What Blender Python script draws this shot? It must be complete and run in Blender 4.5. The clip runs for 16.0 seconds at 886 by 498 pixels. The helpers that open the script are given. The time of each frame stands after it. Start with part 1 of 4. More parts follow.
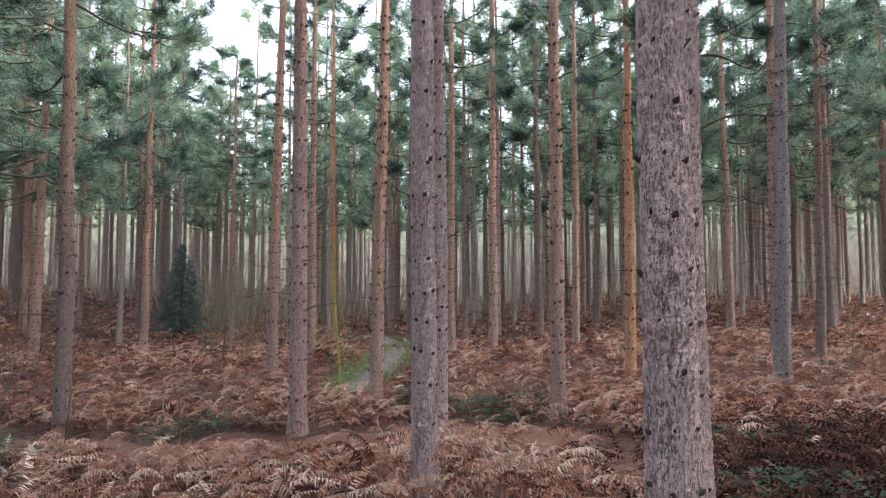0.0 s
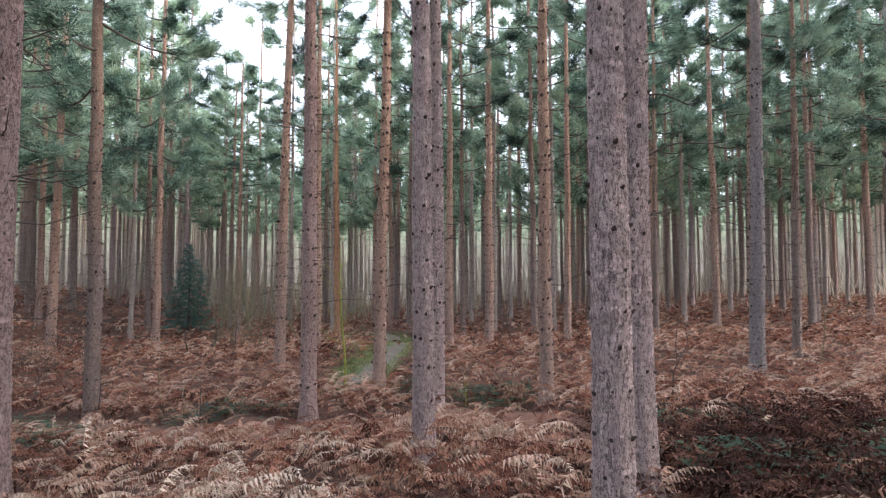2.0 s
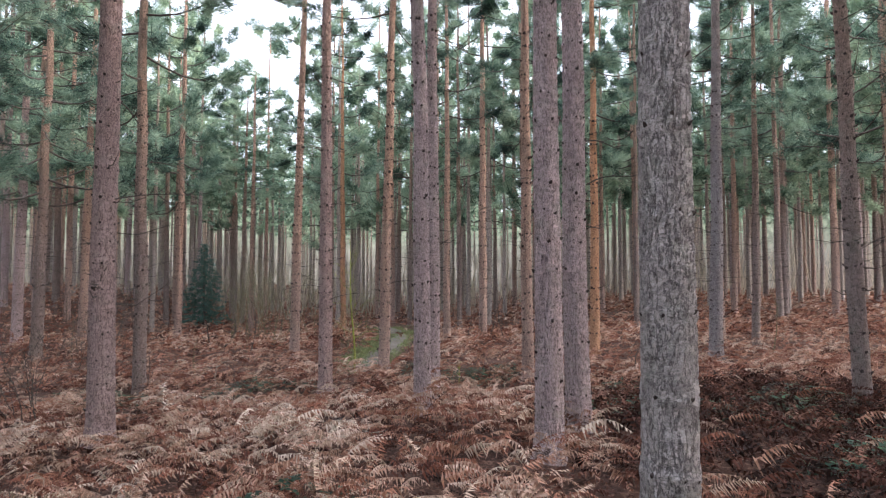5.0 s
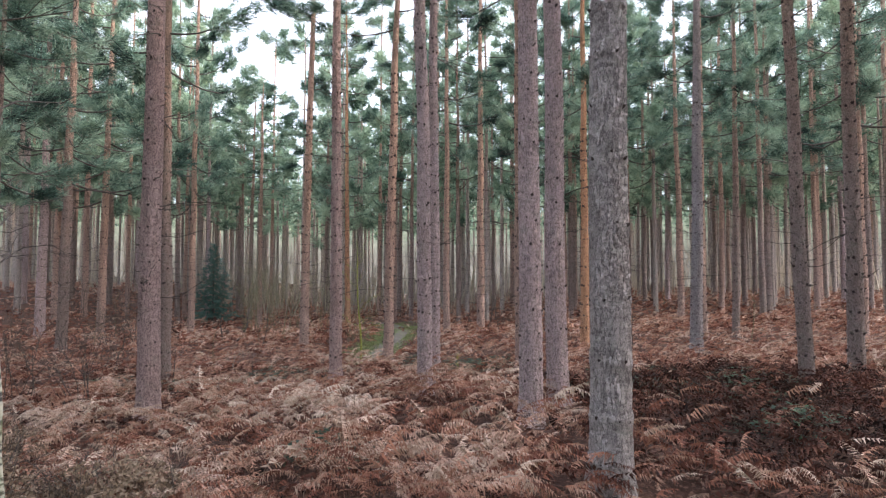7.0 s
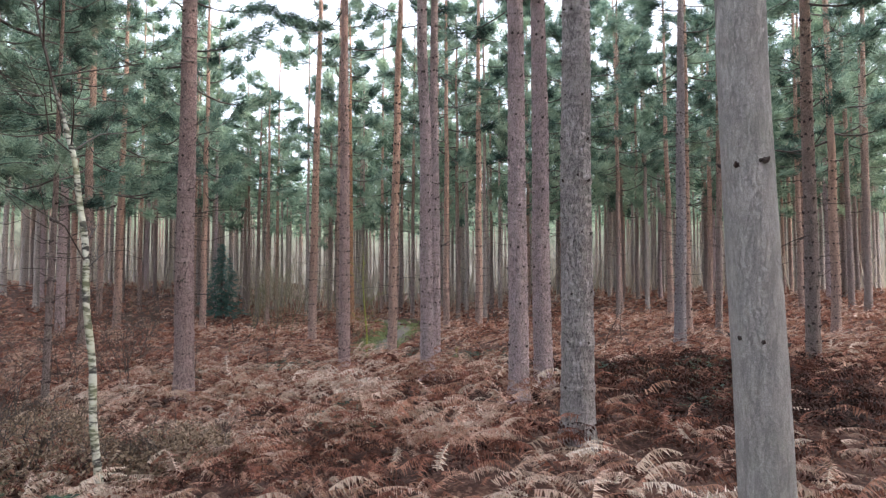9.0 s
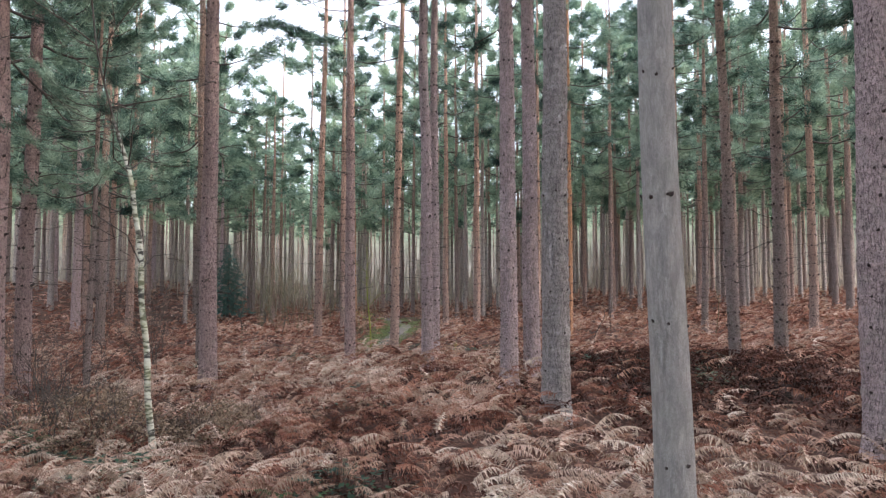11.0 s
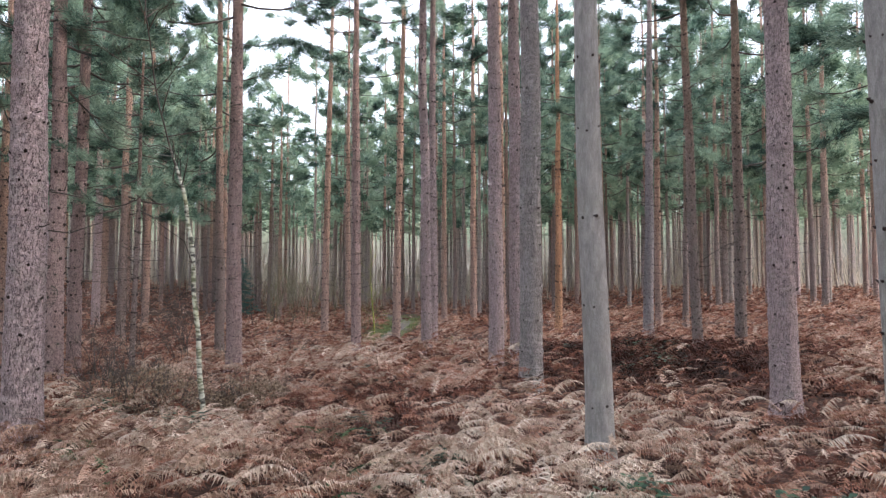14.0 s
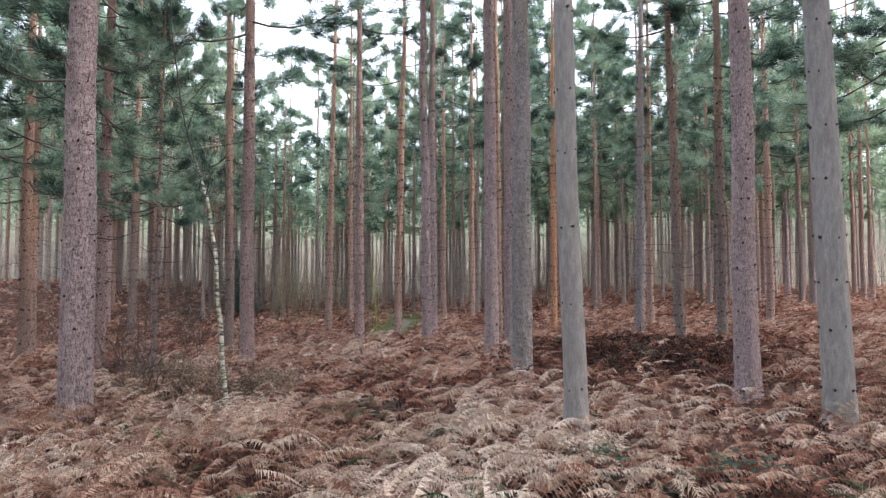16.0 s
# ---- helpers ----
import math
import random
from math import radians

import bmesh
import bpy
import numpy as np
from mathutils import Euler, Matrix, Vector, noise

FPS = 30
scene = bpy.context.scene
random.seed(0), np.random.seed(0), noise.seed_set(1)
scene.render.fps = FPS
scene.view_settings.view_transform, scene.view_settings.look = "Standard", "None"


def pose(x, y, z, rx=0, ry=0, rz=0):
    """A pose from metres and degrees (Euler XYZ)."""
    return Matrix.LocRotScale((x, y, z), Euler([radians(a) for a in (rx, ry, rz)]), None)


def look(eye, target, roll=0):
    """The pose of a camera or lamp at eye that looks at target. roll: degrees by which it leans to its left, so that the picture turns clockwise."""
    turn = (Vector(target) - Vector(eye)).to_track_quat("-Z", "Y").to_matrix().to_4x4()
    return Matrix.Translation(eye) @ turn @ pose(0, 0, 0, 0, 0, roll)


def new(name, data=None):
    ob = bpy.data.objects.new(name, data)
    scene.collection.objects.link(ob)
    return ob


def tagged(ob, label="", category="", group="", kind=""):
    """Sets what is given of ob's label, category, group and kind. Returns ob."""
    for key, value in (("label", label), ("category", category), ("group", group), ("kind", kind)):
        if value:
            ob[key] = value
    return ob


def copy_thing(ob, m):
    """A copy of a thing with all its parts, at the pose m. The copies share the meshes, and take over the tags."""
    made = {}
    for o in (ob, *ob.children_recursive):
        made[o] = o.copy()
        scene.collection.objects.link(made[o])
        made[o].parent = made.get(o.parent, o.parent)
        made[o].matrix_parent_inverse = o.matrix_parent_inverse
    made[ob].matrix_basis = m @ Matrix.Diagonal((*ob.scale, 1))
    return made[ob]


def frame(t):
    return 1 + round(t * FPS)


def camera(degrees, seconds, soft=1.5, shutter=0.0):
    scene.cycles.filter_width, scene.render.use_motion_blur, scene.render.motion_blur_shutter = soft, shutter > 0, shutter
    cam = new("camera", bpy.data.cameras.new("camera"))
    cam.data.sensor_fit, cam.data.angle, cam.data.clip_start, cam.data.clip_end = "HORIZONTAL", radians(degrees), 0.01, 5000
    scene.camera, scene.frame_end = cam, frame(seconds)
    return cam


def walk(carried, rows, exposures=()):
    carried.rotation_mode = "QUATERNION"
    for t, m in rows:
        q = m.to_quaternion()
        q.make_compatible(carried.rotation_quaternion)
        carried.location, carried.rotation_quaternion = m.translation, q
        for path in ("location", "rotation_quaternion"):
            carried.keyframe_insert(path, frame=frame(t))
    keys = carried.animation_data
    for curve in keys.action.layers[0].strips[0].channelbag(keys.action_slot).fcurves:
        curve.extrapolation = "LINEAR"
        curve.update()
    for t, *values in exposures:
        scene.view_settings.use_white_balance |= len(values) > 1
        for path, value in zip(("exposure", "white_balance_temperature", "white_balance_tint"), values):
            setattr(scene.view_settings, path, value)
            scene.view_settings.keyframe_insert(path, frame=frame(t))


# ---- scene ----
cam = camera(73.75, 16.0, soft=1.25)
EXPO, KELVIN, TINT = 1.47, 6330, 14
ROWS = [
    (0.0, 0.0, 0.0, 2.7, -0.0, 3.266, -0.02),
    (0.5, 0.0064, -0.2521, 2.7022, -0.015, 3.237, -0.02),
    (1.0, 0.0152, -0.5215, 2.7056, -0.03, 3.192, -0.03),
    (1.5, 0.0264, -0.8426, 2.6998, -0.045, 3.155, -0.02),
    (2.0, 0.0392, -1.1648, 2.6916, -0.052, 3.133, -0.02),
    (2.5, 0.0568, -1.5043, 2.6879, -0.052, 3.096, -0.02),
    (3.0, 0.0792, -1.9062, 2.6842, -0.037, 3.073, -0.02),
    (3.5, 0.0944, -2.279, 2.6781, -0.037, 3.044, -0.01),
    (4.0, 0.1144, -2.7025, 2.6723, -0.022, 3.007, 0.0),
    (6.5, 0.1568, -4.6777, 2.6158, -0.045, 2.903, -0.03),
    (7.0, 0.1464, -5.0397, 2.6059, -0.03, 2.873, -0.03),
    (7.5, 0.1376, -5.4352, 2.6016, -0.037, 2.851, -0.03),
    (8.0, 0.1352, -5.7886, 2.5999, -0.037, 2.829, -0.02),
    (8.5, 0.1384, -6.1636, 2.5992, -0.03, 2.807, -0.0),
    (9.0, 0.1424, -6.4912, 2.5933, -0.03, 2.799, 0.03),
    (11.5, 0.1688, -8.1291, 2.5949, -0.067, 2.777, 0.02),
    (12.0, 0.1888, -8.4685, 2.5951, -0.067, 2.747, 0.04),
    (12.5, 0.2072, -8.7648, 2.5947, -0.067, 2.732, 0.05),
    (13.0, 0.224, -9.0859, 2.5913, -0.067, 2.725, 0.05),
    (13.5, 0.2312, -9.3715, 2.5824, -0.059, 2.71, 0.04),
    (14.0, 0.2328, -9.6775, 2.5713, -0.059, 2.703, 0.04),
    (14.5, 0.2344, -9.9436, 2.5596, -0.067, 2.688, 0.05),
    (15.0, 0.2368, -10.213, 2.5646, -0.067, 2.666, 0.05),
    (15.5, 0.2408, -10.504, 2.5788, -0.074, 2.643, 0.06),
    (16.0, 0.244, -10.7583, 2.6025, -0.089, 2.636, 0.06),
]
walk(cam, [(t, pose(x, y, z, 90 + pitch, roll, yaw)) for t, x, y, z, yaw, pitch, roll in ROWS], exposures=[(0.0, EXPO, KELVIN, TINT), (16.0, EXPO, KELVIN, TINT)])

# ---- light: thin bright cloud, weak low sun from the right ----
world = bpy.data.worlds.new("sky")
scene.world = world
world.use_nodes = True
wn, wl = world.node_tree.nodes, world.node_tree.links
sky = wn.new("ShaderNodeTexSky")
sky.sky_type = "NISHITA"
sky.sun_disc = False
sky.sun_elevation, sky.sun_rotation = radians(25), radians(97)
sky.air_density, sky.dust_density, sky.ozone_density = 1.0, 4.0, 1.0
white = wn.new("ShaderNodeMix")
white.data_type = "RGBA"
white.inputs[0].default_value = 0.72
white.inputs[7].default_value = (9.9, 11.1, 12.4, 1)
wl.new(sky.outputs[0], white.inputs[6])
way = wn.new("ShaderNodeTexCoord")
parts = wn.new("ShaderNodeSeparateXYZ")
wl.new(way.outputs["Generated"], parts.inputs[0])
overcast = wn.new("ShaderNodeMapRange")  # an overcast sky is about three times brighter overhead than at its edge
overcast.inputs[1].default_value, overcast.inputs[2].default_value, overcast.inputs[3].default_value, overcast.inputs[4].default_value = 0.0, 1.0, 0.42, 1.35
wl.new(parts.outputs["Z"], overcast.inputs[0])
dome = wn.new("ShaderNodeMix")
dome.data_type, dome.blend_type = "RGBA", "MULTIPLY"
dome.inputs[0].default_value = 1.0
wl.new(white.outputs[2], dome.inputs[6])
wl.new(overcast.outputs[0], dome.inputs[7])
wl.new(dome.outputs[2], wn["Background"].inputs[0])
wn["Background"].inputs[1].default_value = 0.15
sun = new("sun", bpy.data.lights.new("sun", "SUN"))
sun.data.energy, sun.data.angle, sun.data.color = 1.9, radians(8), (1.0, 0.9, 0.76)
sun.matrix_world = look((30, -3.7, 14.1), (0, 0, 0))


# ---- materials ----
def shader(name, rough=0.85):
    m = bpy.data.materials.new(name)
    m.use_nodes = True
    n, l = m.node_tree.nodes, m.node_tree.links
    b = n["Principled BSDF"]
    b.inputs["Roughness"].default_value = rough
    b.inputs["Specular IOR Level"].default_value = 0.25
    return m, n, l, b


def ramp(n, stops):
    r = n.new("ShaderNodeValToRGB")
    while len(r.color_ramp.elements) < len(stops):
        r.color_ramp.elements.new(0.5)
    for e, (p, c) in zip(r.color_ramp.elements, stops):
        e.position, e.color = p, (*c, 1)
    return r


def mix(n, l, kind, fac, a, b):
    x = n.new("ShaderNodeMix")
    x.data_type, x.blend_type = "RGBA", kind
    for s, v in ((0, fac), (6, a), (7, b)):
        if isinstance(v, bpy.types.NodeSocket):
            l.new(v, x.inputs[s])
        else:
            x.inputs[s].default_value = v
    return x.outputs[2]


def scaled(n, l, scale):
    tc, mp = n.new("ShaderNodeTexCoord"), n.new("ShaderNodeMapping")
    mp.inputs["Scale"].default_value = scale
    l.new(tc.outputs["Object"], mp.inputs["Vector"])
    return mp.outputs[0], tc


def tex(n, l, vec, scale, detail=4.0, rough=0.55):
    t = n.new("ShaderNodeTexNoise")
    t.inputs["Scale"].default_value, t.inputs["Detail"].default_value, t.inputs["Roughness"].default_value = scale, detail, rough
    l.new(vec, t.inputs["Vector"])
    return t.outputs["Fac"]


def bark_material(name, low, high, crack, size=18.0, depth=0.6, change=(3.0, 9.0), lichen=0.35, scaly=1.0, deep=0.06):
    """Pine bark: flaky upright ridges parted by broken dark cracks, greyer low down and more orange higher up the stem."""
    m, n, l, b = shader(name, 0.9)
    v, tc = scaled(n, l, (1, 1, 0.24))
    flat, _ = scaled(n, l, (0.55, 0.55, 1.5))
    ridge = tex(n, l, v, size, 5, 0.62)
    flake = tex(n, l, flat, size * 1.5, 5, 0.65)
    fine = tex(n, l, tc.outputs["Object"], 160, 4, 0.7)
    broad = tex(n, l, tc.outputs["Object"], 1.7, 3)
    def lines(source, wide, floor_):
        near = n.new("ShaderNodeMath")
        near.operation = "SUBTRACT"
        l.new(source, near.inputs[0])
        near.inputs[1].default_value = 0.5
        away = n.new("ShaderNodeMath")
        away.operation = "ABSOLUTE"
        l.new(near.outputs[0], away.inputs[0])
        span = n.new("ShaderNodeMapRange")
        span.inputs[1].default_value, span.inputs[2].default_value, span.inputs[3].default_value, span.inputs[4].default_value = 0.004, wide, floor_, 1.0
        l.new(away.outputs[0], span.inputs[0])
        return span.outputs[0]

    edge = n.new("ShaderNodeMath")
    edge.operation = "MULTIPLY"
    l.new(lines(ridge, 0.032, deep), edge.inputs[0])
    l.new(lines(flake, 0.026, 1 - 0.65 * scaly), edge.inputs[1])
    sep = n.new("ShaderNodeSeparateXYZ")
    l.new(tc.outputs["Object"], sep.inputs[0])
    up = n.new("ShaderNodeMapRange")
    up.inputs[1].default_value, up.inputs[2].default_value = change
    l.new(sep.outputs["Z"], up.inputs[0])
    hgt = n.new("ShaderNodeMath")
    hgt.operation = "MULTIPLY_ADD"
    l.new(broad, hgt.inputs[0])
    hgt.inputs[1].default_value = 0.5
    l.new(up.outputs[0], hgt.inputs[2])
    off = n.new("ShaderNodeMath")
    off.operation, off.use_clamp = "SUBTRACT", True
    l.new(hgt.outputs[0], off.inputs[0])
    off.inputs[1].default_value = 0.25
    c = mix(n, l, "MIX", off.outputs[0], (*low, 1), (*high, 1))
    tone = ramp(n, [(0.3, (0.72, 0.70, 0.71)), (0.5, (1.0, 0.98, 0.98)), (0.7, (1.28, 1.25, 1.24))])
    l.new(tex(n, l, flat if scaly > 0.5 else v, size * 0.6, 4, 0.7), tone.inputs[0])
    c = mix(n, l, "MULTIPLY", 1.0, c, tone.outputs[0])
    ft = ramp(n, [(0.32, (0.6, 0.58, 0.58)), (0.68, (1.3, 1.3, 1.3))])
    l.new(fine, ft.inputs[0])
    c = mix(n, l, "MULTIPLY", 0.8, c, ft.outputs[0])
    lf = ramp(n, [(0.5, (0, 0, 0)), (0.72, (lichen, lichen, lichen))])
    l.new(tex(n, l, tc.outputs["Object"], 5.5, 6), lf.inputs[0])
    c = mix(n, l, "MIX", lf.outputs[0], c, (0.33, 0.34, 0.27, 1))
    # one dark colour for inner bark and the painted shade inside the furrows
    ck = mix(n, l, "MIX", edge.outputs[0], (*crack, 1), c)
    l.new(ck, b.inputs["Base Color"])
    hm = n.new("ShaderNodeMath")
    hm.operation = "MULTIPLY_ADD"
    l.new(fine, hm.inputs[0])
    hm.inputs[1].default_value = 0.25
    l.new(edge.outputs[0], hm.inputs[2])
    bump = n.new("ShaderNodeBump")
    bump.inputs["Strength"].default_value, bump.inputs["Distance"].default_value = depth, 0.03
    l.new(hm.outputs[0], bump.inputs["Height"])
    l.new(bump.outputs[0], b.inputs["Normal"])
    return m


def leaf_material(name, stops, island=True, clear=0.25, patch=0.6, rough=0.7, single=0.7):
    """Leaves, needles and fronds: one tone a leaf or frond, with broad patches."""
    m, n, l, b = shader(name, rough)
    v, tc = scaled(n, l, (1, 1, 1))
    geo = n.new("ShaderNodeNewGeometry")
    info = n.new("ShaderNodeObjectInfo")
    add = n.new("ShaderNodeMath")
    add.operation = "MULTIPLY_ADD"
    l.new(tex(n, l, geo.outputs["Position"], patch, 3), add.inputs[0])
    add.inputs[1].default_value = 1.3 + 2.0 * (0.7 - single)
    half = n.new("ShaderNodeMath")
    half.operation = "MULTIPLY_ADD"
    l.new(geo.outputs["Random Per Island"] if island else info.outputs["Random"], half.inputs[0])
    half.inputs[1].default_value, half.inputs[2].default_value = single, -0.5 - 0.5 * (0.7 - single)
    l.new(half.outputs[0], add.inputs[2])
    r = ramp(n, stops)
    l.new(add.outputs[0], r.inputs[0])
    l.new(r.outputs[0], b.inputs["Base Color"])
    if clear:
        t = n.new("ShaderNodeBsdfTranslucent")
        l.new(r.outputs[0], t.inputs[0])
        s = n.new("ShaderNodeMixShader")
        s.inputs[0].default_value = clear
        l.new(b.outputs[0], s.inputs[1])
        l.new(t.outputs[0], s.inputs[2])
        l.new(s.outputs[0], n["Material Output"].inputs["Surface"])
    return m


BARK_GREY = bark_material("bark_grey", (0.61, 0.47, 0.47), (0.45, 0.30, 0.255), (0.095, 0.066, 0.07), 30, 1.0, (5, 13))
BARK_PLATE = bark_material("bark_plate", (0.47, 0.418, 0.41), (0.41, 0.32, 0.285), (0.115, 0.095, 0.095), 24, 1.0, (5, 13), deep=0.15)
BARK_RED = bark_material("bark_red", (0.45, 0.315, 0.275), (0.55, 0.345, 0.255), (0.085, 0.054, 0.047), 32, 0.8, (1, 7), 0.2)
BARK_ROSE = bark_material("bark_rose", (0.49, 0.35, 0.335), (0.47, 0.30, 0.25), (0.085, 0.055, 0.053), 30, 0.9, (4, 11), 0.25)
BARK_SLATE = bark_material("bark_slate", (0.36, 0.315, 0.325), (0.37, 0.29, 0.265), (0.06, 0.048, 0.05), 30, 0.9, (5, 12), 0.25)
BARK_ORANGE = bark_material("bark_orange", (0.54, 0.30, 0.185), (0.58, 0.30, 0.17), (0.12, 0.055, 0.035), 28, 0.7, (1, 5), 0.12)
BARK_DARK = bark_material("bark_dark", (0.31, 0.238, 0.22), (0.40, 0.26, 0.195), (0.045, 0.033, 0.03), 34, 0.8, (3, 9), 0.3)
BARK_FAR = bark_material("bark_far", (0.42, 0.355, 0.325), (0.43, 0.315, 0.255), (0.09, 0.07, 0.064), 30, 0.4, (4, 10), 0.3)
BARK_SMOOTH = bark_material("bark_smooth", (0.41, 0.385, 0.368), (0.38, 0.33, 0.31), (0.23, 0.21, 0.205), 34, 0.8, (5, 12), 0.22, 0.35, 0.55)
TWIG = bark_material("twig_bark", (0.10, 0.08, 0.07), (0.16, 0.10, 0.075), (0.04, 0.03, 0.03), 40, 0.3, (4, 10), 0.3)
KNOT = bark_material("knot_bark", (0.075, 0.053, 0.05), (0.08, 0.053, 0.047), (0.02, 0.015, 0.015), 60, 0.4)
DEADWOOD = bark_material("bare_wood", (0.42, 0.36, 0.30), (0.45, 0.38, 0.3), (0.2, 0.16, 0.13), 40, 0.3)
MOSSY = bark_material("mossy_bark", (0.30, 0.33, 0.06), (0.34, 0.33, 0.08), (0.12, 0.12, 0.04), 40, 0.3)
NEEDLES = leaf_material("pine_needles", [(0.22, (0.012, 0.028, 0.022)), (0.45, (0.105, 0.182, 0.138)), (0.8, (0.40, 0.51, 0.37))], True, 0.22, 0.8, 0.7, 0.35)
# Paler copy for distant crowns: haze lightening put into the needle colour.
NEEDLES_HAZED = leaf_material("pine_needles_hazed", [(0.2, (0.045, 0.082, 0.057)), (0.45, (0.205, 0.295, 0.205)), (0.82, (0.46, 0.55, 0.38))], True, 0.35, 0.5, 0.7, 0.35)
SPRUCE = leaf_material("spruce_needles", [(0.1, (0.045, 0.10, 0.088)), (0.9, (0.13, 0.225, 0.19))], True, 0.3, 1.5)
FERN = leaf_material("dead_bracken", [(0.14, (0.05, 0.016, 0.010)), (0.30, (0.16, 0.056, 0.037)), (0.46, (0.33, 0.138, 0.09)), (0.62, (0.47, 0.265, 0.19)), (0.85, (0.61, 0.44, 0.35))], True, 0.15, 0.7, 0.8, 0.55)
# Bleached tan, kept high on the heaps as painted light.
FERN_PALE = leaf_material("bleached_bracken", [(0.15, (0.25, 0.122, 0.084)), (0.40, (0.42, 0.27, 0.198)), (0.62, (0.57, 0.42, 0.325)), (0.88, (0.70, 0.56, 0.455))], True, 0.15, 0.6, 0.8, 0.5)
# Very dark rust; in the litter it paints the shade between fronds.
FERN_DARK = leaf_material("dark_bracken", [(0.05, (0.009, 0.003, 0.002)), (0.4, (0.042, 0.013, 0.008)), (0.65, (0.09, 0.031, 0.021)), (0.92, (0.22, 0.105, 0.075))], True, 0.1, 0.8, 0.85)
BRAMBLE = leaf_material("bramble_leaves", [(0.1, (0.010, 0.024, 0.014)), (0.5, (0.02, 0.045, 0.024)), (0.9, (0.05, 0.09, 0.04))], True, 0.15, 1.5, 0.55)
GRASS = leaf_material("path_grass", [(0.1, (0.11, 0.135, 0.055)), (0.9, (0.23, 0.265, 0.12))], True, 0.3, 1.5)
DEAD_LEAVES = leaf_material("dead_leaves", [(0.1, (0.10, 0.065, 0.045)), (0.9, (0.33, 0.235, 0.165))], True, 0.2, 2.0)
GREEN_FERN = leaf_material("living_fern", [(0.1, (0.03, 0.075, 0.035)), (0.9, (0.10, 0.19, 0.085))], True, 0.25, 1.5)


def ground_material():
    m, n, l, b = shader("forest_floor", 0.95)
    v, tc = scaled(n, l, (1, 1, 1))
    r = ramp(n, [(0.25, (0.015, 0.006, 0.004)), (0.5, (0.055, 0.024, 0.017)), (0.75, (0.125, 0.064, 0.045))])
    l.new(tex(n, l, tc.outputs["Object"], 6, 8, 0.75), r.inputs[0])
    br = ramp(n, [(0.35, (0.75, 0.72, 0.7)), (0.65, (1.2, 1.15, 1.1))])
    l.new(tex(n, l, tc.outputs["Object"], 0.6, 3), br.inputs[0])
    c = mix(n, l, "MULTIPLY", 1.0, r.outputs[0], br.outputs[0])
    vor = n.new("ShaderNodeTexVoronoi")
    vor.inputs["Scale"].default_value = 30
    l.new(tc.outputs["Object"], vor.inputs["Vector"])
    sp = n.new("ShaderNodeSeparateColor")
    l.new(vor.outputs["Color"], sp.inputs[0])
    lr = ramp(n, [(0.6, (0, 0, 0)), (0.95, (0.6, 0.6, 0.6))])
    l.new(sp.outputs[0], lr.inputs[0])
    c = mix(n, l, "MIX", lr.outputs[0], c, (0.21, 0.115, 0.083, 1))
    l.new(c, b.inputs["Base Color"])
    bump = n.new("ShaderNodeBump")
    bump.inputs["Strength"].default_value, bump.inputs["Distance"].default_value = 0.8, 0.05
    l.new(tex(n, l, tc.outputs["Object"], 18, 8, 0.7), bump.inputs["Height"])
    l.new(bump.outputs[0], b.inputs["Normal"])
    return m


def plain_material(name, a, c2, scale, rough=0.9):
    m, n, l, b = shader(name, rough)
    v, tc = scaled(n, l, (1, 1, 1))
    r = ramp(n, [(0.3, a), (0.7, c2)])
    l.new(tex(n, l, tc.outputs["Object"], scale, 6, 0.7), r.inputs[0])
    l.new(r.outputs[0], b.inputs["Base Color"])
    b.inputs["Specular IOR Level"].default_value = 0.05
    return m


def haze_glow_material():
    """Far daylight haze between the stems, painted as streaks that glow by themselves."""
    m, n, l, b = shader("far_haze_glow", 1.0)
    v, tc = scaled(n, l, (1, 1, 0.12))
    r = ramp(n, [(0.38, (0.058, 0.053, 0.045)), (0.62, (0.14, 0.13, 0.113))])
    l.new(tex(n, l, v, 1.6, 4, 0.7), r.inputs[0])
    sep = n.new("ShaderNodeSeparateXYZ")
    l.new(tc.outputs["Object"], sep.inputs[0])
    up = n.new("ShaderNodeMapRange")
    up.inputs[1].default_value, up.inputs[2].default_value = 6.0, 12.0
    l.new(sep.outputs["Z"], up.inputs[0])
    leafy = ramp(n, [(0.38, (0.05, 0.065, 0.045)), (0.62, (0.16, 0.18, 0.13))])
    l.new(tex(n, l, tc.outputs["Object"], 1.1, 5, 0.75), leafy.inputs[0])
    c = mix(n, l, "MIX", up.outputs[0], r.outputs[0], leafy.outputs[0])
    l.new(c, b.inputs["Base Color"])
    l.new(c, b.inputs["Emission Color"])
    # self-lit, in place of real haze; no lamp stands here
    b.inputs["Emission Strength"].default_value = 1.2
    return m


FLOOR = ground_material()
MUD = plain_material("trodden_earth", (0.09, 0.075, 0.065), (0.17, 0.145, 0.125), 7)
LITTER = plain_material("needle_litter", (0.085, 0.04, 0.029), (0.195, 0.105, 0.08), 9)


